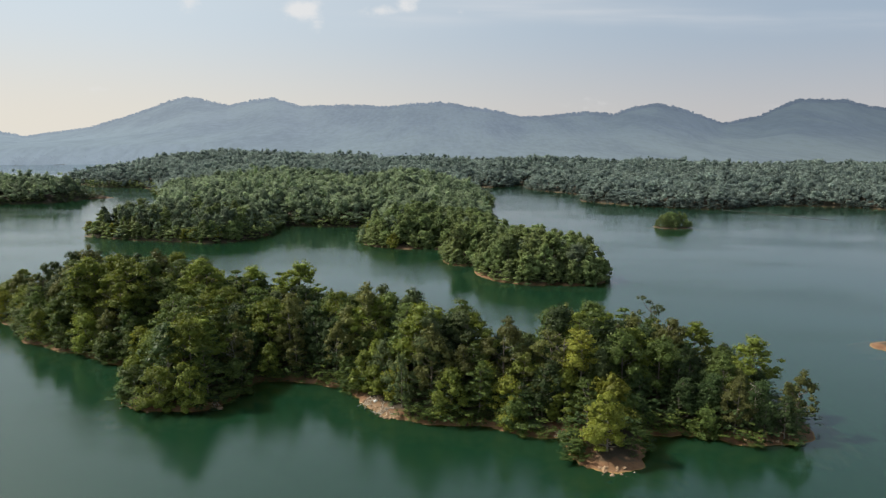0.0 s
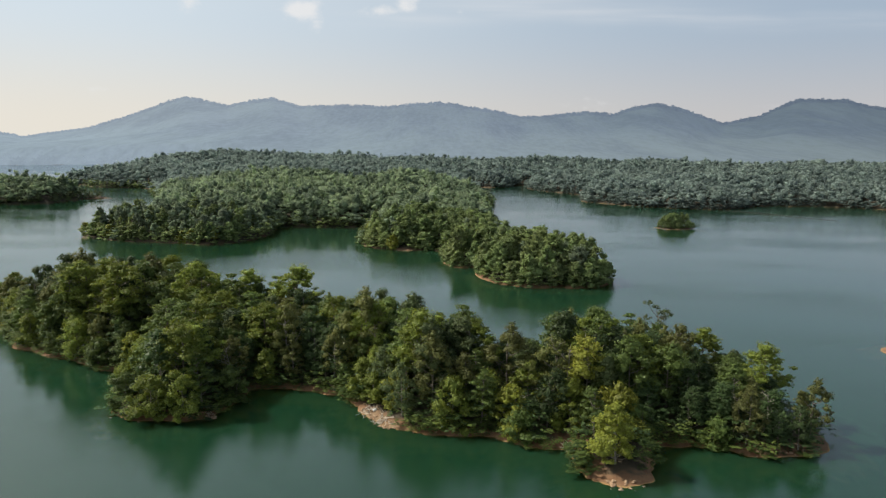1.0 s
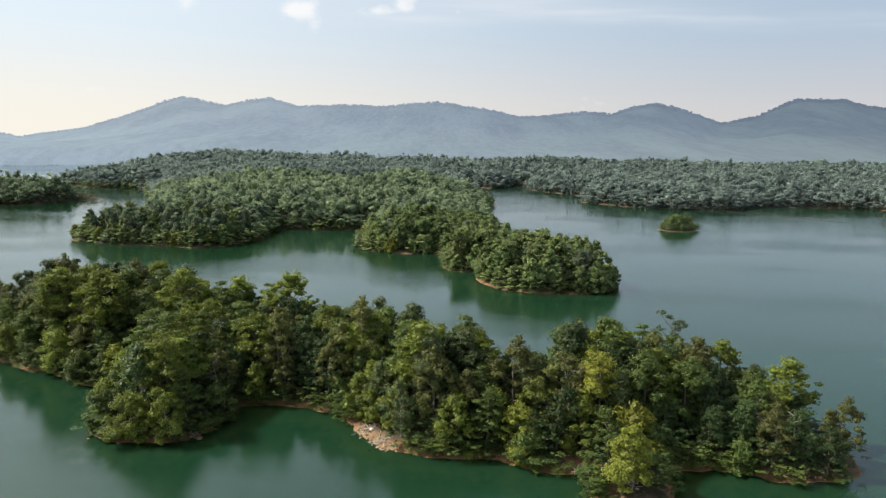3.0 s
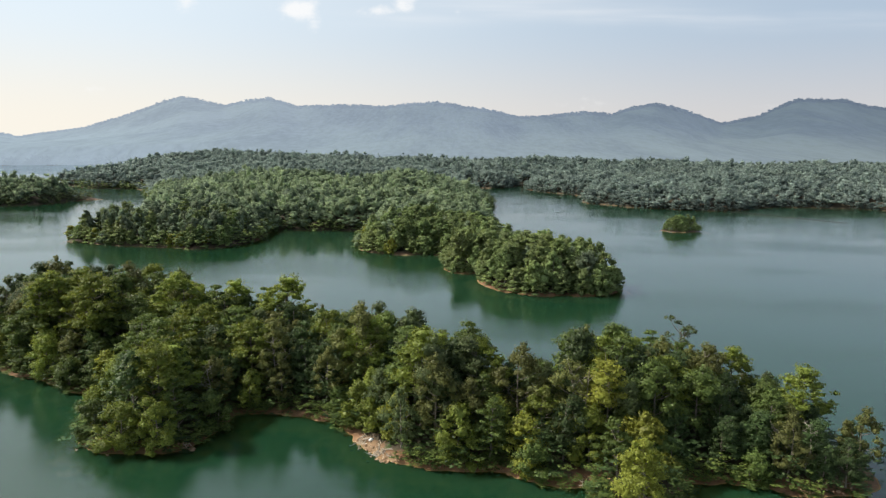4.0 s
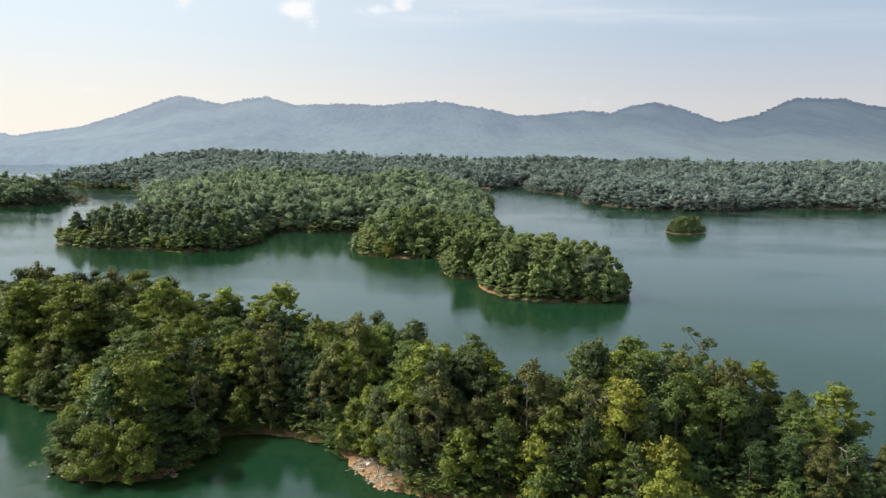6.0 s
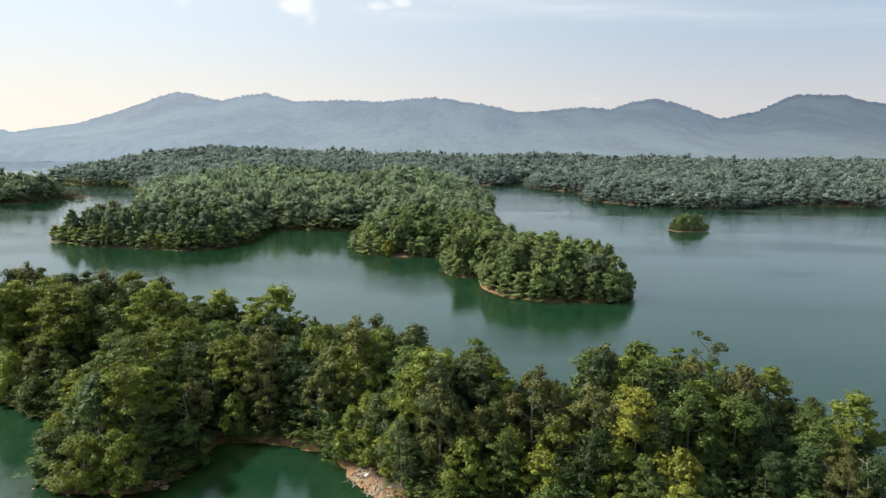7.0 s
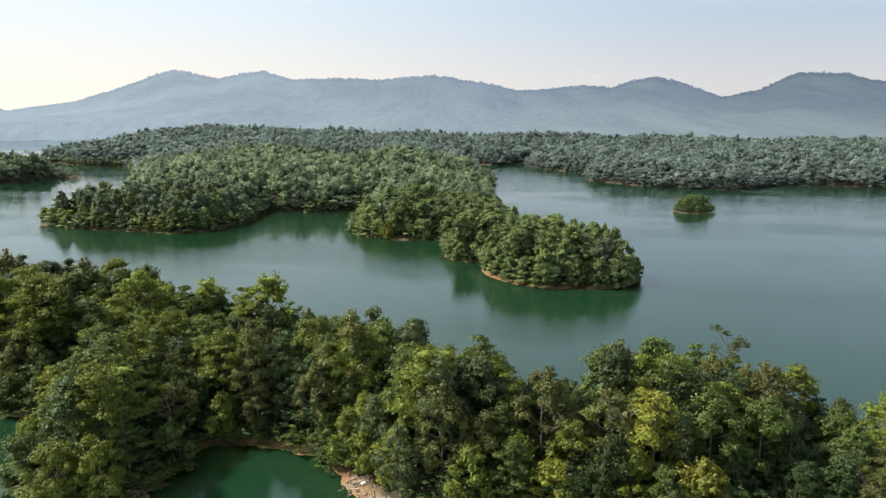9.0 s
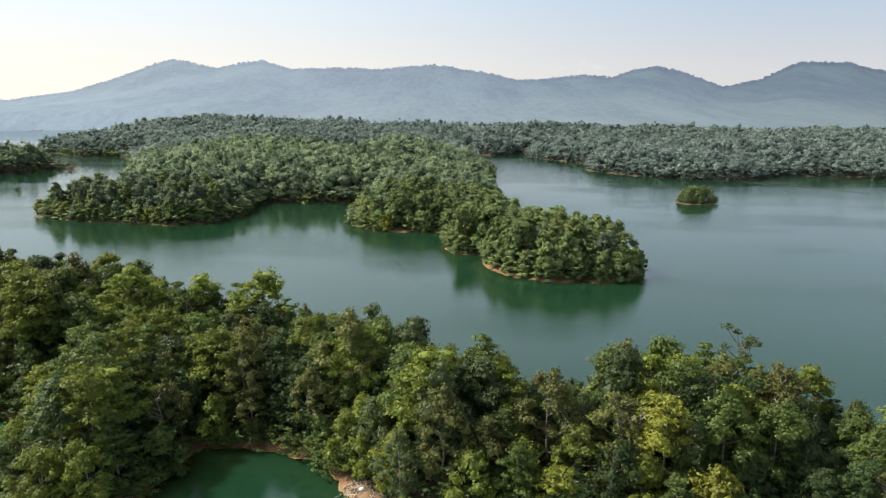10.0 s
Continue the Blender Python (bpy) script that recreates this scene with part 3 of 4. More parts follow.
def scatter(rng, chains, spacing, box, margin):
    """Jittered sites on the land, no two too close."""
    x0, x1, y0, y1 = box
    out = []
    for j, y in enumerate(np.arange(y0, y1, spacing * 0.87)):
        for x in np.arange(x0 + (j % 2) * spacing / 2, x1, spacing):
            out.append((x + rng.uniform(-0.3, 0.3) * spacing, y + rng.uniform(-0.3, 0.3) * spacing))
    out = np.array(out)
    s = coast(chains, out[:, 0], out[:, 1])
    keep = s > margin
    return out[keep], s[keep]


# trees that stand out by themselves: kind, x, y, height
NOTABLE = [("umbrella", -44, 208, 21.5), ("dark_dome", -7.8, 185, 20.5), ("tiered", -63, 208, 20.5), ("dome", -56.5, 213, 16.5), ("gold", 31.5, 151, 19.5), ("lanky", 56, 183.5, 19.5),
           ("shore", 33.5, 130.5, 13.2), ("umbrella", -1.6, 170, 18.0), ("column", 6, 164, 19.5), ("oval", 15, 158, 18.5), ("dark_dome", 28, 163, 20.5), ("dome", 37, 174, 20.0),
           ("tiered", 48, 179, 19.0), ("olive_dome", 25.5, 153, 17.5), ("umbrella", 64, 173, 15.0), ("oval", 58, 171, 15.5), ("umbrella", 73, 157, 16.5), ("dome", 64, 152, 13.5),
           ("dark_dome", -131, 241, 19.5), ("cone", -123, 242, 20.5), ("cone", -109, 239, 21.0), ("dark_dome", -107, 229, 17.0), ("dark_dome", -116, 244, 18.5), ("dark_dome", -140, 243, 16.5), ("fresh_dome", -63, 176, 18.5), ("fresh_dome", -30, 189, 16.5), ("fresh_dome", -21, 186, 17.5)]


# stretches of bare bank: x, y, radius
BARE = [(-18.5, 158, 2.6), (-17, 154.5, 3.0), (-14, 151, 3.0), (-12, 148.5, 2.6), (-9.5, 147, 2.0), (-71, 154, 2.2), (-64, 149, 1.6), (34, 125.5, 6.5), (27, 141, 3)]
# how tall the canopy grows along the island: x, factor
CANOPY = ((-155, -138, -120, -97, -80, -66, -55, -40, -33, -25, -8, 2, 12, 25, 32, 45, 52, 60, 80),
          (0.70, 0.98, 1.30, 1.38, 1.28, 1.12, 1.14, 1.06, 0.94, 1.16, 1.22, 1.20, 1.12, 1.02, 1.18, 1.20, 1.06, 0.82, 0.90))


def near_island():
    rng = np.random.default_rng(5)
    sites, depth = scatter(rng, NEAR, 6.2, (-165, 90, 115, 262), 0.5)
    for kind, x, y, h in NOTABLE:
        z = float(terrain(x, y))
        plant(kind, 0, x, y, z - 0.15, h / SPECIES[kind][0], rng.uniform(0, 360), NEAR_GROUP)
    taken = np.array([(x, y) for _, x, y, _ in NOTABLE])
    ground_z = terrain(sites[:, 0], sites[:, 1])
    inner = ["dome", "dark_dome", "umbrella", "tiered", "column", "oval", "olive_dome", "fresh_dome"]
    odds = [0.16, 0.17, 0.12, 0.16, 0.10, 0.10, 0.09, 0.10]
    n = 0
    for (x, y), s, z in zip(sites, depth, ground_z):
        if np.hypot(*(taken - (x, y)).T).min() < 3.6 or (y < 140 and 24 < x < 45) or any(math.hypot(x - bx, y - by) < br for bx, by, br in BARE):
            continue
        n += 1
        # east shore: darker kinds replace bright bushes to stand for its shade
        if s < 3.2 and x > 40:
            kind = rng.choice(["low_bush", "dark_dome", "olive_dome"], p=[0.5, 0.25, 0.25])
            scale = rng.uniform(0.8, 1.15) * (1 if kind == "low_bush" else 0.55)
        elif s < 3.2:
            kind = rng.choice(["low_bush", "bush", "lime_bush"], p=[0.34, 0.40, 0.26])
            scale = rng.uniform(0.8, 1.15)
        elif s < 8:
            kind = rng.choice(["bush", "lime_bush", "dome", "column", "tiered", "dark_dome", "oval"], p=[0.26, 0.14, 0.15, 0.1, 0.1, 0.15, 0.1])
            scale = rng.uniform(0.68, 0.86) * (1.5 if str(kind).endswith("bush") else 1)
            # a dark crown here too, in place of shade
            if x > 40 and str(kind).endswith("bush"):
                kind, scale = "dark_dome", scale * 0.62
        else:
            kind = rng.choice(inner, p=odds)
            if (x < -95 and y > 228) or x > 46:      # dark trees of the west end; in the east, dark kinds for shade
                kind = rng.choice([kind, "dark_dome", "oval", "column"], p=[0.3, 0.4, 0.2, 0.1])
            scale = rng.uniform(0.74, 1.10) * np.interp(x, *CANOPY)
        plant(str(kind), int(rng.integers(3)), float(x), float(y), float(z) - 0.15, float(scale), float(rng.uniform(0, 360)), NEAR_GROUP, float(rng.normal(scale=2.5)))
    return n


HEAD_GROUP = ("trees on the headland", "the headland")
ISLET_GROUP = ("trees on the islet", "the islet")


def outlying_trees():
    rng = np.random.default_rng(6)
    for chains, spacing, box, group, tall in ((HEADLAND, 6.2, (-60, 80, 290, 470), HEAD_GROUP, 1.0), (ISLET, 3.6, (150, 195, 515, 550), ISLET_GROUP, 0.64)):
        sites, depth = scatter(rng, chains, spacing, box, 0.2 if tall == 1.0 else 1.6)
        for (x, y), s, z in zip(sites, depth, terrain(sites[:, 0], sites[:, 1])):
            if s < 4:
                kind, scale = "bush", rng.uniform(0.9, 1.25) * (1 if tall == 1.0 else 0.62)
            else:
                kind = rng.choice(["dome", "umbrella", "oval", "tiered", "bush", "dark_dome"], p=[0.3, 0.2, 0.12, 0.12, 0.16, 0.1])
                scale = rng.uniform(0.85, 1.1) * (1.4 if kind == "bush" else 1)
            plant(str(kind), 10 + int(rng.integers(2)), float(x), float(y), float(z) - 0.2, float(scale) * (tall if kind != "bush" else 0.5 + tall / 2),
                  float(rng.uniform(0, 360)), group, float(rng.normal(scale=2.5)))


PENINSULA_GROUP = ("trees on the peninsula's front", "the peninsula")
FRONT = 462      # nearer than this the peninsula's trees stand singly


def peninsula_trees():
    rng = np.random.default_rng(12)
    sites, depth = scatter(rng, PENINSULA, 6.6, (-240, 60, 400, FRONT), 0.8)
    keep = coast(HEADLAND, sites[:, 0], sites[:, 1]) < 2
    for (x, y), s in zip(sites[keep], depth[keep]):
        if s < 4:
            kind, scale = str(rng.choice(["bush", "lime_bush", "low_bush"])), rng.uniform(0.8, 1.2)
        else:
            kind = str(rng.choice(["dome", "dark_dome", "column", "oval", "tiered"], p=[0.22, 0.3, 0.2, 0.16, 0.12]))
            scale = rng.uniform(0.7, 1.05) * min(1.0, 0.7 + s / 40)
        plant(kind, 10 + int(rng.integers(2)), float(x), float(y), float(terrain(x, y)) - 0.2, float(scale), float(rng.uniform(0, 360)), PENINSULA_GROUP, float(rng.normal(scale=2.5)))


POINT_GROUP = ("trees on the peninsula's point", "the point")


def point_trees():
    """Trees that rise by themselves at the tips of the peninsula and the headland."""
    rng = np.random.default_rng(8)
    for kind, x, y, h in (("column", -222, 442, 15), ("dark_dome", -216, 449, 17), ("dome", -207, 446, 13), ("bush", -200, 437, 8), ("lime_bush", -186, 436, 8), ("bush", -174, 428, 8),
                          ("lime_bush", -160, 418, 8), ("bush", -150, 416, 8), ("lime_bush", -142, 420, 7), ("column", 26, 384, 17), ("lanky", 33, 363, 18), ("dome", 44, 338, 17),
                          ("column", 27, 556, 14), ("bush", 33, 577, 8), ("dome", 32, 640, 13), ("bush", 36, 660, 8), ("dark_dome", 27, 612, 14), ("dark_dome", -388, 714, 14), ("column", -396, 712, 18)):
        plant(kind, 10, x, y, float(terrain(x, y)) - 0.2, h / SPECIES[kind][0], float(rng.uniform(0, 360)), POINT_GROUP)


count = near_island()
outlying_trees()
peninsula_trees()
point_trees()
for ob, m in COPIES:
    ob.matrix_basis = m


# ---- woods further off ----
def wood(rng, name, sites, heights, z, mat, sprays, size, radius, label, lumps_each=9, fill=0.0, start=0.42, lump=0.48, cuts=1, forms=("dome", "oval", "dome", "dome", "oval")):
    """Many crowns as one leafy mass: dense clumps inside, sprays round them."""
    shapes = []
    for v in range(14):
        form = forms[v % len(forms)]
        l = lumps_for(rng, 1.0 * 17, radius * rng.uniform(0.8, 1.15), start, lumps_each, radius * lump, rng.uniform(0.8, 1.15), form)
        q = leaves(rng, l, sprays, size, 0.05, 0.55, 10)
        if fill:
            cv, cf = cores(rng, l, fill, cuts)
            shapes.append((np.concatenate([cv, q]) / 17.0, np.concatenate([cf, triples(sprays) + len(cv)])))
        else:
            shapes.append((q / 17.0, triples(sprays)))
    out, faces, base = [], [], 0
    pick = rng.integers(len(shapes), size=len(sites))
    turn = rng.uniform(0, 2 * math.pi, len(sites))
    wide = rng.uniform(0.75, 1.3, len(sites))
    for (x, y), h, zz, k, a, w in zip(sites, heights, z, pick, turn, wide):
        s, f = shapes[k]
        c, q = math.cos(a) * w * 17, math.sin(a) * w * 17
        out.append(np.stack([s[:, 0] * c - s[:, 1] * q + x, s[:, 0] * q + s[:, 1] * c + y, s[:, 2] * h + zz], 1))
        faces.append(f + base)
        base += len(s)
    me = mesh(name, np.concatenate(out), np.concatenate(faces), mat)
    tone = me.attributes.new("tone", "FLOAT", "POINT")      # each tree has its own green
    tone.data.foreach_set("value", np.repeat(rng.uniform(-1, 1, len(sites)), [len(shapes[k][0]) for k in pick]).astype(np.float32))
    return tagged(new(name, me), label, "forest", kind="stuff")


def woods():
    rng = np.random.default_rng(9)
    for name, chains, spacing, box, mat, sprays, size, radius, low, high, each, cuts, label in (
            ("peninsula_forest", PENINSULA, 6.6, (-560, 60, 400, 760), HAZED_WOODS, 230, 0.66, 4.2, 10.5, 18, 6, 1, "dense dark green jungle on the peninsula"),
            ("inner_forest", PENINSULA, 8.2, (-560, 60, 760, 1200), HAZED_FARWOODS, 100, 0.95, 5.4, 11.5, 17, 4, 1, "dense jungle behind the peninsula, haze painted into its leaves"),
            ("west_forest", WESTBANK, 6.6, (-640, -360, 630, 830), HAZED_WOODS, 150, 0.8, 4.4, 10, 18, 5, 1, "dark trees along the western bank"),
            ("far_forest", FARSHORE, 8.4, (-600, 930, 690, 1260), HAZED_FARWOODS, 100, 1.0, 5.6, 11, 16.5, 4, 1, "forest along the far shore, haze painted into its leaves"),
            # the distant forest takes the mountains' emissive haze too
            ("distant_forest", BEYOND, 15.0, (-1750, -500, 1450, 2050), MOUNTAIN, 40, 2.2, 9.0, 14, 20, 6, 0, "pale forest beyond the lake's western arm, haze painted as glow")):
        sites, depth = scatter(rng, chains, spacing, box, -0.3)
        if name == "distant_forest":
            keep = np.abs(sites[:, 0]) < sites[:, 1] * 0.72
            sites, depth = sites[keep], depth[keep]
        if name == "far_forest":
            keep = (coast(PENINSULA, sites[:, 0], sites[:, 1]) < 2) & (np.abs(sites[:, 0]) < sites[:, 1] * 0.66) & ((sites[:, 0] < 480) | (sites[:, 1] < 1180))
            sites, depth = sites[keep], depth[keep]
        if name == "west_forest":
            keep = sites[:, 0] < -386
            sites, depth = sites[keep], depth[keep]
        if name == "peninsula_forest":
            keep = (coast(HEADLAND, sites[:, 0], sites[:, 1]) < 2) & ((sites[:, 1] > FRONT) | (depth < 0.5))
            sites, depth = sites[keep], depth[keep]
        h = rng.uniform(low, high, len(sites)) * np.clip(0.62 + depth / 22, 0.55, 1.0)
        h *= 1 + 0.40 * rng.uniform(size=len(sites)) * (rng.uniform(size=len(sites)) < 0.14)
        wood(rng, name, sites, h, terrain(sites[:, 0], sites[:, 1]) - 0.3, mat, sprays, size, radius, label, each, 0.78 if cuts else 0.0, 0.5 if chains is FARSHORE else 0.36, 0.58, 1, ("dome", "dome", "dome", "oval"))


def undergrowth():
    """Shrubs that close the gaps between the stems and hang over the banks."""
    rng = np.random.default_rng(21)
    for name, chains, spacing, box, low, high, sprays, size, radius, mat, label in (
            # the island's shrubs get dark leaves, putting shade into the gaps
            ("island_undergrowth", NEAR, 3.6, (-165, 90, 115, 262), 4.0, 9.0, 150, 0.38, 2.8, LEAF["dark"], "tangled undergrowth between the island's trees, dark leaves for shaded gaps"),
            ("headland_undergrowth", HEADLAND, 4.2, (-60, 80, 290, 470), 3.0, 6.0, 90, 0.55, 2.8, HAZED_MIDWOOD, "shrubs along the banks of the headland")):
        sites, depth = scatter(rng, chains, spacing, box, 0.0)
        bare = np.zeros(len(sites), bool)
        for x, y, r in BARE:
            bare |= np.hypot(sites[:, 0] - x, sites[:, 1] - y) < r
        sites, depth = sites[~bare], depth[~bare]
        h = rng.uniform(low, high, len(sites)) * np.clip(0.5 + depth / 5, 0.5, 1.0)
        wood(rng, name, sites, h, terrain(sites[:, 0], sites[:, 1]) - 0.5, mat, sprays, size, radius, label, 5, 0.0, 0.1)


def shore_shrubs():
    """A fringe of shrubs that leans out over the water's edge."""
    rng = np.random.default_rng(23)
    for name, chains, gap, box, low, high, sprays, size, radius, mat, fill, label in (
            ("island_shrubs", NEAR, 1.7, (-165, 90, 115, 262), 2.6, 5.6, 200, 0.27, 2.3, LEAF["mid"], 0, "green shrubs leaning over the island's banks"),
            ("headland_shrubs", HEADLAND, 2.4, (-60, 80, 290, 470), 3.0, 6.0, 90, 0.46, 2.4, HAZED_MIDWOOD, 0.8, "green shrubs leaning over the headland's banks"),
            ("peninsula_shrubs", PENINSULA, 3.6, (-560, 60, 400, 950), 5.0, 9.5, 70, 0.5, 3.2, HAZED_MIDWOOD, 0.85, "shrubs along the banks of the peninsula"),
            ("west_shrubs", WESTBANK, 4.2, (-600, -365, 630, 760), 4.0, 9.0, 60, 0.6, 3.2, LEAF["grey"], 0.85, "shrubs along the western bank"),
            ("far_shrubs", FARSHORE, 4.6, (20, 700, 690, 1120), 4.0, 9.0, 40, 0.8, 3.8, HAZED_FARWOODS, 0.9, "shrubs along the far shore")):
        x0, x1, y0, y1 = box
        p = rng.uniform((x0, y0), (x1, y1), (int((x1 - x0) * (y1 - y0) / (gap * gap) * 9), 2))
        s = coast(chains, p[:, 0], p[:, 1])
        p = p[(s > (-0.2 if gap < 2 else 0.0 if gap < 3 else -1.6)) & (s < (0.9 + gap * 0.2 if gap < 3 else gap * 1.3))]
        open_bank = fractal(p[:, 0] / 16, p[:, 1] / 16, 2, 41) > 0.76
        for x, y, r in BARE:
            open_bank |= np.hypot(p[:, 0] - x, p[:, 1] - y) < r
        cells, sites = set(), []
        for x, y in p[~open_bank]:
            c = (int(x // gap), int(y // gap))
            if c not in cells:
                cells.add(c)
                sites.append((x, y))
        sites = np.array(sites)
        wood(rng, name, sites, rng.uniform(low, high, len(sites)), terrain(sites[:, 0], sites[:, 1]) - 0.25, mat, sprays, size, radius, label, 5, fill, 0.08)


woods()
undergrowth()
shore_shrubs()


def ridge_trees():
    """Tree tops that fray the mountains' skyline."""
    rng = np.random.default_rng(31)
    x, y = rng.uniform(-2450, 2450, 3200), rng.uniform(3480, 3650, 3200)
    # these tree tops share the ridge's painted haze glow
    wood(rng, "ridge_forest", np.stack([x, y], 1), rng.uniform(7, 15, len(x)), mountain_z(x, y) - 5, MOUNTAIN, 40, 3.0, 8.0, "tree tops along the mountain ridge, haze painted as glow")


ridge_trees()


# ---- small things on the banks and the water ----
def lump_mesh(rng, name, size, mat, cuts=2):
    """A boulder: an uneven, flattened lump."""
    bm = bmesh.new()
    bmesh.ops.create_icosphere(bm, subdivisions=cuts, radius=1.0)
    k = rng.uniform(0, 50)
    for v in bm.verts:
        d = v.co.normalized()
        f = 0.78 + 0.45 * noise.noise(d * 1.3 + Vector((k, 0, 0))) + 0.18 * noise.noise(d * 3.7 + Vector((0, k, 0)))
        v.co = Vector((d.x * size[0], d.y * size[1], d.z * size[2])) * f
    me = bpy.data.meshes.new(name)
    bm.to_mesh(me)
    bm.free()
    me.materials.append(mat)
    return me


def rocks():
    rng = np.random.default_rng(51)
    shapes = [lump_mesh(rng, "rock", (1, rng.uniform(0.6, 0.9), rng.uniform(0.4, 0.65)), ROCK) for _ in range(7)]
    # where stones crop out: middle, spread along x and y, how many, size
    for cx, cy, sx, sy, many, big in ((-15.5, 154.5, 2.6, 3.0, 40, 0.5), (-11.5, 149, 2.8, 1.4, 26, 0.6), (-68, 152, 4.0, 2.5, 20, 0.5), (-53, 153, 3.5, 1.2, 16, 0.7), (33, 124.5, 3.5, 2.0, 18, 0.6),
                                      (5, 146, 9, 0.8, 12, 0.45), (70, 139.5, 5, 1.2, 10, 0.5), (45, 303, 16, 2, 14, 0.7), (-40, 408, 12, 2, 10, 0.7)):
        for _ in range(many):
            x, y = cx + rng.normal() * sx * 0.6, cy + rng.normal() * sy * 0.6
            z = float(terrain(x, y))
            if not -0.5 < z < 3.2:
                continue
            ob = new("rock", shapes[rng.integers(7)])
            k = big * rng.uniform(0.4, 1.25)
            ob.matrix_basis = pose(x, y, z + 0.08 * k, rng.uniform(-15, 15), rng.uniform(-15, 15), rng.uniform(0, 360)) @ Matrix.Scale(k, 4)
            tagged(ob, "pale tan rock lying on the eroded bank", "rock", "rocks on the banks")


def driftwood():
    """Bleached branches washed up on the bank."""
    rng = np.random.default_rng(52)
    for cx, cy, sx, sy, many, long in ((-16.5, 156.5, 2.0, 2.6, 14, 3.4), (-13, 151.5, 2.4, 2.2, 12, 3.4), (25, 141, 2.5, 1.2, 5, 5.0), (-53, 153, 3, 1.0, 5, 3.0), (14, 145.5, 5, 0.6, 5, 3.5)):
        for _ in range(many):
            x, y = cx + rng.normal() * sx * 0.6, cy + rng.normal() * sy * 0.6
            a, l = rng.uniform(0, math.pi), long * rng.uniform(0.5, 1.2)
            pts = []
            for f in np.linspace(0, 1, 6):
                px, py = x + math.cos(a) * l * (f - 0.5) + 0.3 * math.sin(5 * f + a), y + math.sin(a) * l * (f - 0.5) + 0.2 * math.cos(4 * f)
                pts.append((px - x, py - y, max(float(terrain(px, py)), -0.05) + 0.10))
            r = rng.uniform(0.07, 0.14)
            tubes = [tube(pts, [r * (1 - 0.7 * f) for f in np.linspace(0, 1, 6)], 6)]
            for i in (2, 3, 4):
                b = np.array(pts[i])
                e = b + np.array((math.cos(a + 0.9) * l * 0.22 * (-1) ** i, math.sin(a + 0.9) * l * 0.22 * (-1) ** i, 0.35))
                tubes.append(tube([b, (b + e) / 2 + np.array((0, 0, 0.1)), e], [r * 0.5, r * 0.35, r * 0.12], 5))
            v, q = join_tubes(tubes)
            ob = new("driftwood_branch", mesh("driftwood_branch", v, q, DRIFT, True))
            ob.location = (x, y, 0)
            tagged(ob, "bleached dead branch stranded on the bank", "driftwood", "driftwood on the bank")


def dead_trees():
    """Leafless pale snags among the crowns and at the water's edge."""
    rng = np.random.default_rng(53)
    for x, y, h in ((27.5, 152, 16.5), (-52, 168, 11), (-40, 178, 14), (68, 145, 9), (62, 146, 8), (17, 147.5, 7)):
        z = float(terrain(x, y))
        lean = rng.normal(scale=0.06, size=2)
        axis = [(lean[0] * h * f + 0.25 * math.sin(6 * f + x), lean[1] * h * f + 0.25 * math.cos(5 * f + y), h * f - 0.4 * (f == 0)) for f in np.linspace(0, 1, 8)]
        ob = new("dead_tree")
        ob.location = (x, y, z)
        v, q = tube(axis, [0.20 * (1 - 0.85 * f) for f in np.linspace(0, 1, 8)], 7)
        trunk = part("trunk", mesh("trunk", v, q, SNAG, True), ob)
        for k in range(9):
            f0 = rng.uniform(0.5, 0.97)
            b = np.array([np.interp(f0, np.linspace(0, 1, 8), [p[i] for p in axis]) for i in range(3)])
            a, l = rng.uniform(0, 2 * math.pi), h * 0.22 * rng.uniform(0.5, 1.1)
            e = b + np.array((math.cos(a) * l, math.sin(a) * l, l * rng.uniform(0.3, 0.9)))
            m = (b + e) / 2 + rng.normal(scale=0.15, size=3)
            tubes = [tube([b, m, e], [0.07, 0.05, 0.015], 5)]
            for _ in range(3):
                g = e + rng.normal(scale=l * 0.35, size=3) + np.array((0, 0, l * 0.2))
                tubes.append(tube([m * 0.4 + e * 0.6, (e + g) / 2, g], [0.03, 0.022, 0.01], 4))
            v, q = join_tubes(tubes)
            part("branch", mesh("branch", v, q, SNAG, True), trunk)
        tagged(ob, "leafless dead tree with bleached grey branches", "dead tree", "dead trees on the island")


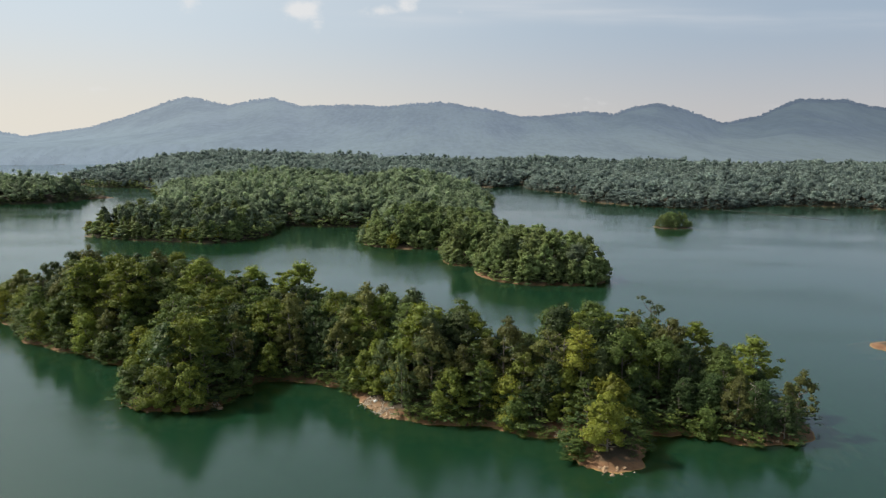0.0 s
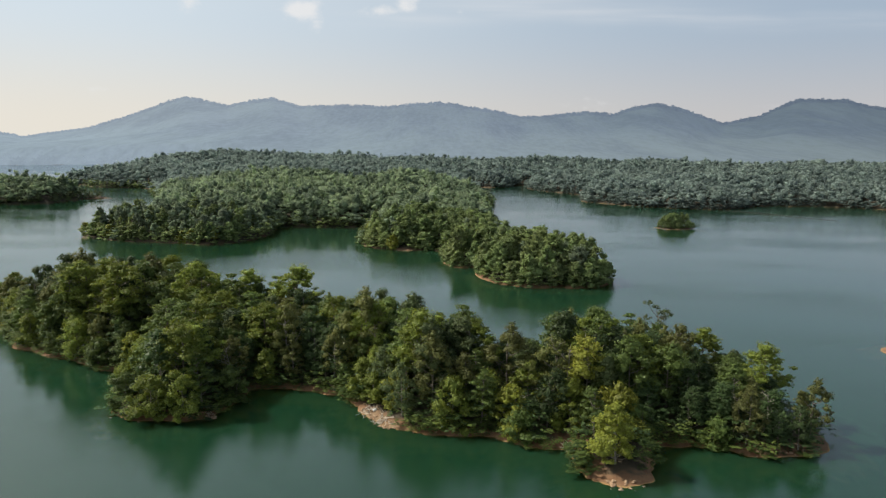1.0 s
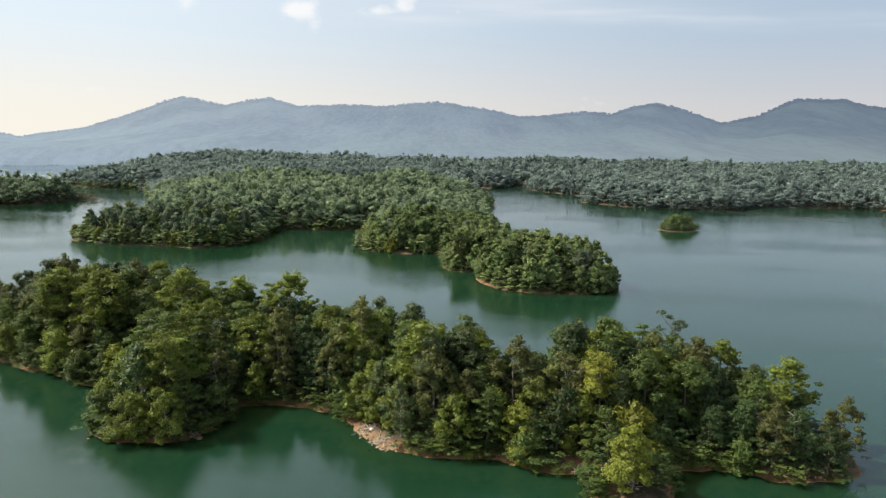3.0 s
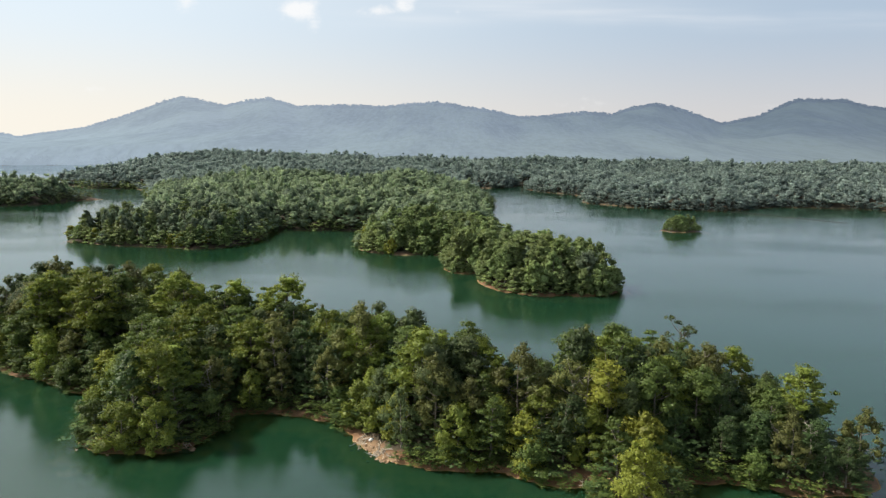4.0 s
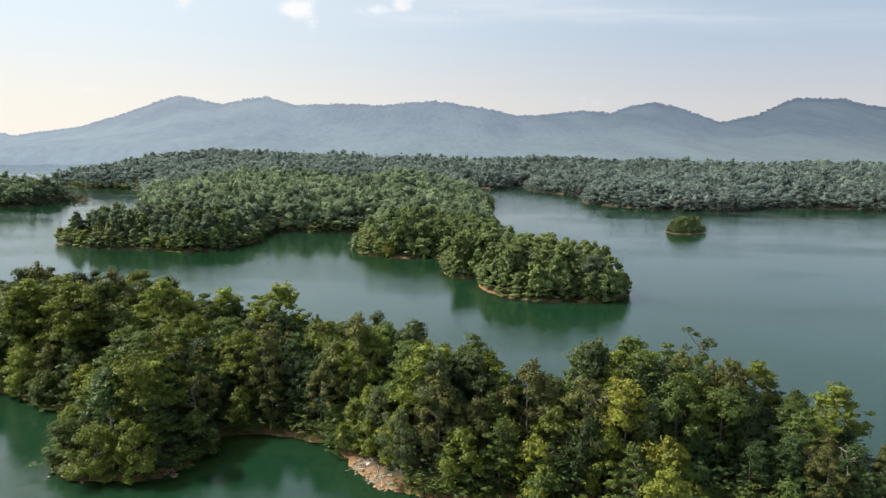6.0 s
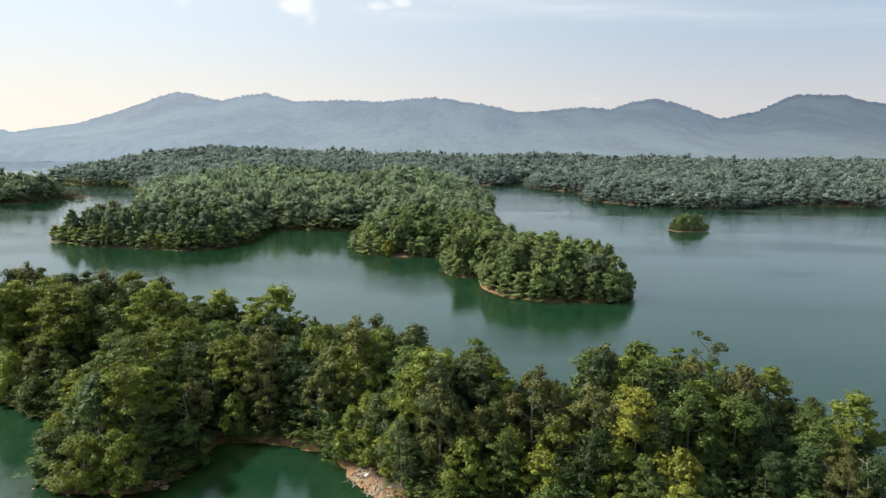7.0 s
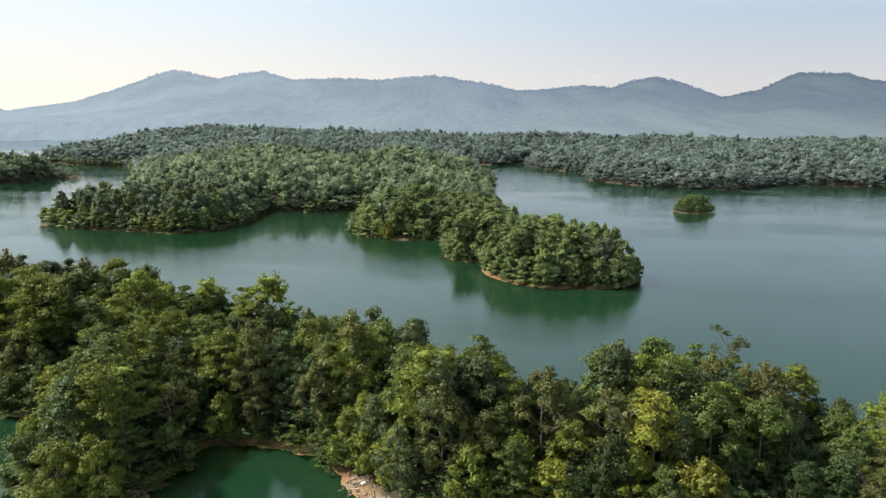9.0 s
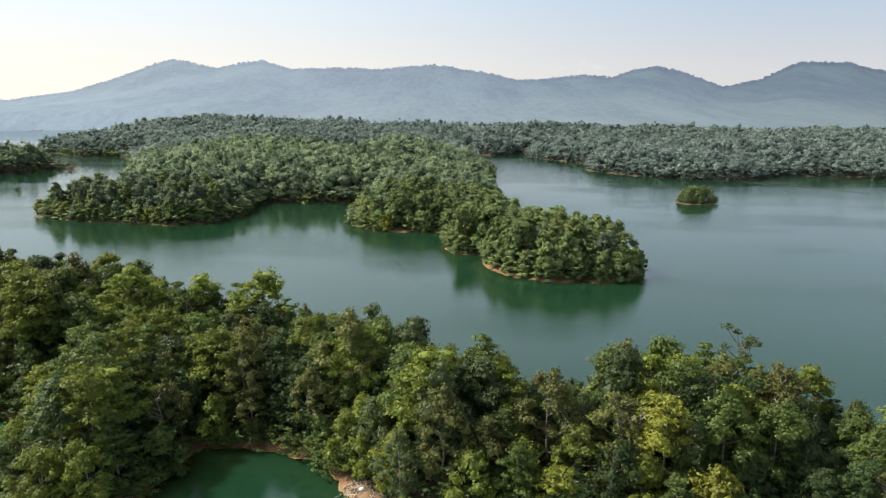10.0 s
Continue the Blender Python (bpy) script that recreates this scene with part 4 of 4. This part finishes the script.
def posts_and_float():
    for x, y, h in ((-333, 573, 2.8), (36, 819, 5.0)):
        ob = new("marker_post")
        ob.location = (x, y, 0)
        v, q = tube([(0, 0, -4), (0, 0, h * 0.6), (0.05, 0.03, h)], [0.22, 0.20, 0.17], 10)
        post = part("post", mesh("post", v, q, DARKWOOD, True), ob)
        v, q = tube([(0.05, 0.03, h), (0.05, 0.03, h + 0.12), (0.05, 0.03, h + 0.2)], [0.24, 0.24, 0.02], 10)
        part("cap", mesh("cap", v, q, DARKWOOD, True), post)
        tagged(ob, "dark wooden marker post standing in the lake", "post", "marker posts")
    x, y = -15.2, 156.4
    ob = new("float")
    ob.location = (x, y, float(terrain(x, y)) + 0.22)
    prof = [(-0.48, 0.02), (-0.42, 0.20), (-0.2, 0.30), (0.1, 0.31), (0.34, 0.24), (0.42, 0.10), (0.52, 0.09), (0.54, 0.01)]
    v, q = tube([(a, a * 0.3, 0.05 * a) for a, _ in prof], [r for _, r in prof], 16)
    body = part("body", mesh("body", v, q, WHITE, True), ob)
    v, q = tube([(0.5, 0.15, 0.02), (0.58, 0.17, 0.03), (0.62, 0.19, 0.03)], [0.11, 0.11, 0.02], 12)
    part("cap", mesh("cap", v, q, DARKWOOD, True), body)
    tagged(ob, "white plastic float stranded among driftwood", "float")


def boom():
    """A line of floating logs off the far shore."""
    ob = new("log_boom")
    ob.location = (272, 695, 0)
    n = 32
    for i in range(n):
        f = i / (n - 1)
        x, y = 66 * f + 3 * math.sin(f * 5), -82 * f
        a = math.atan2(-82, 66 + 15 * math.cos(f * 5))
        c, q = math.cos(a) * 1.85, math.sin(a) * 1.85
        v, faces = tube([(x - c, y - q, 0.02), (x - c * 0.97, y - q * 0.97, 0.05), (x + c * 0.97, y + q * 0.97, 0.05), (x + c, y + q, 0.02)], [0.02, 0.17, 0.16, 0.02], 8)
        part("log", mesh("log", v, faces, DARKWOOD, True), ob)
    tagged(ob, "line of dark floating logs off the far shore", "log boom")


rocks()
driftwood()
dead_trees()
posts_and_float()
boom()
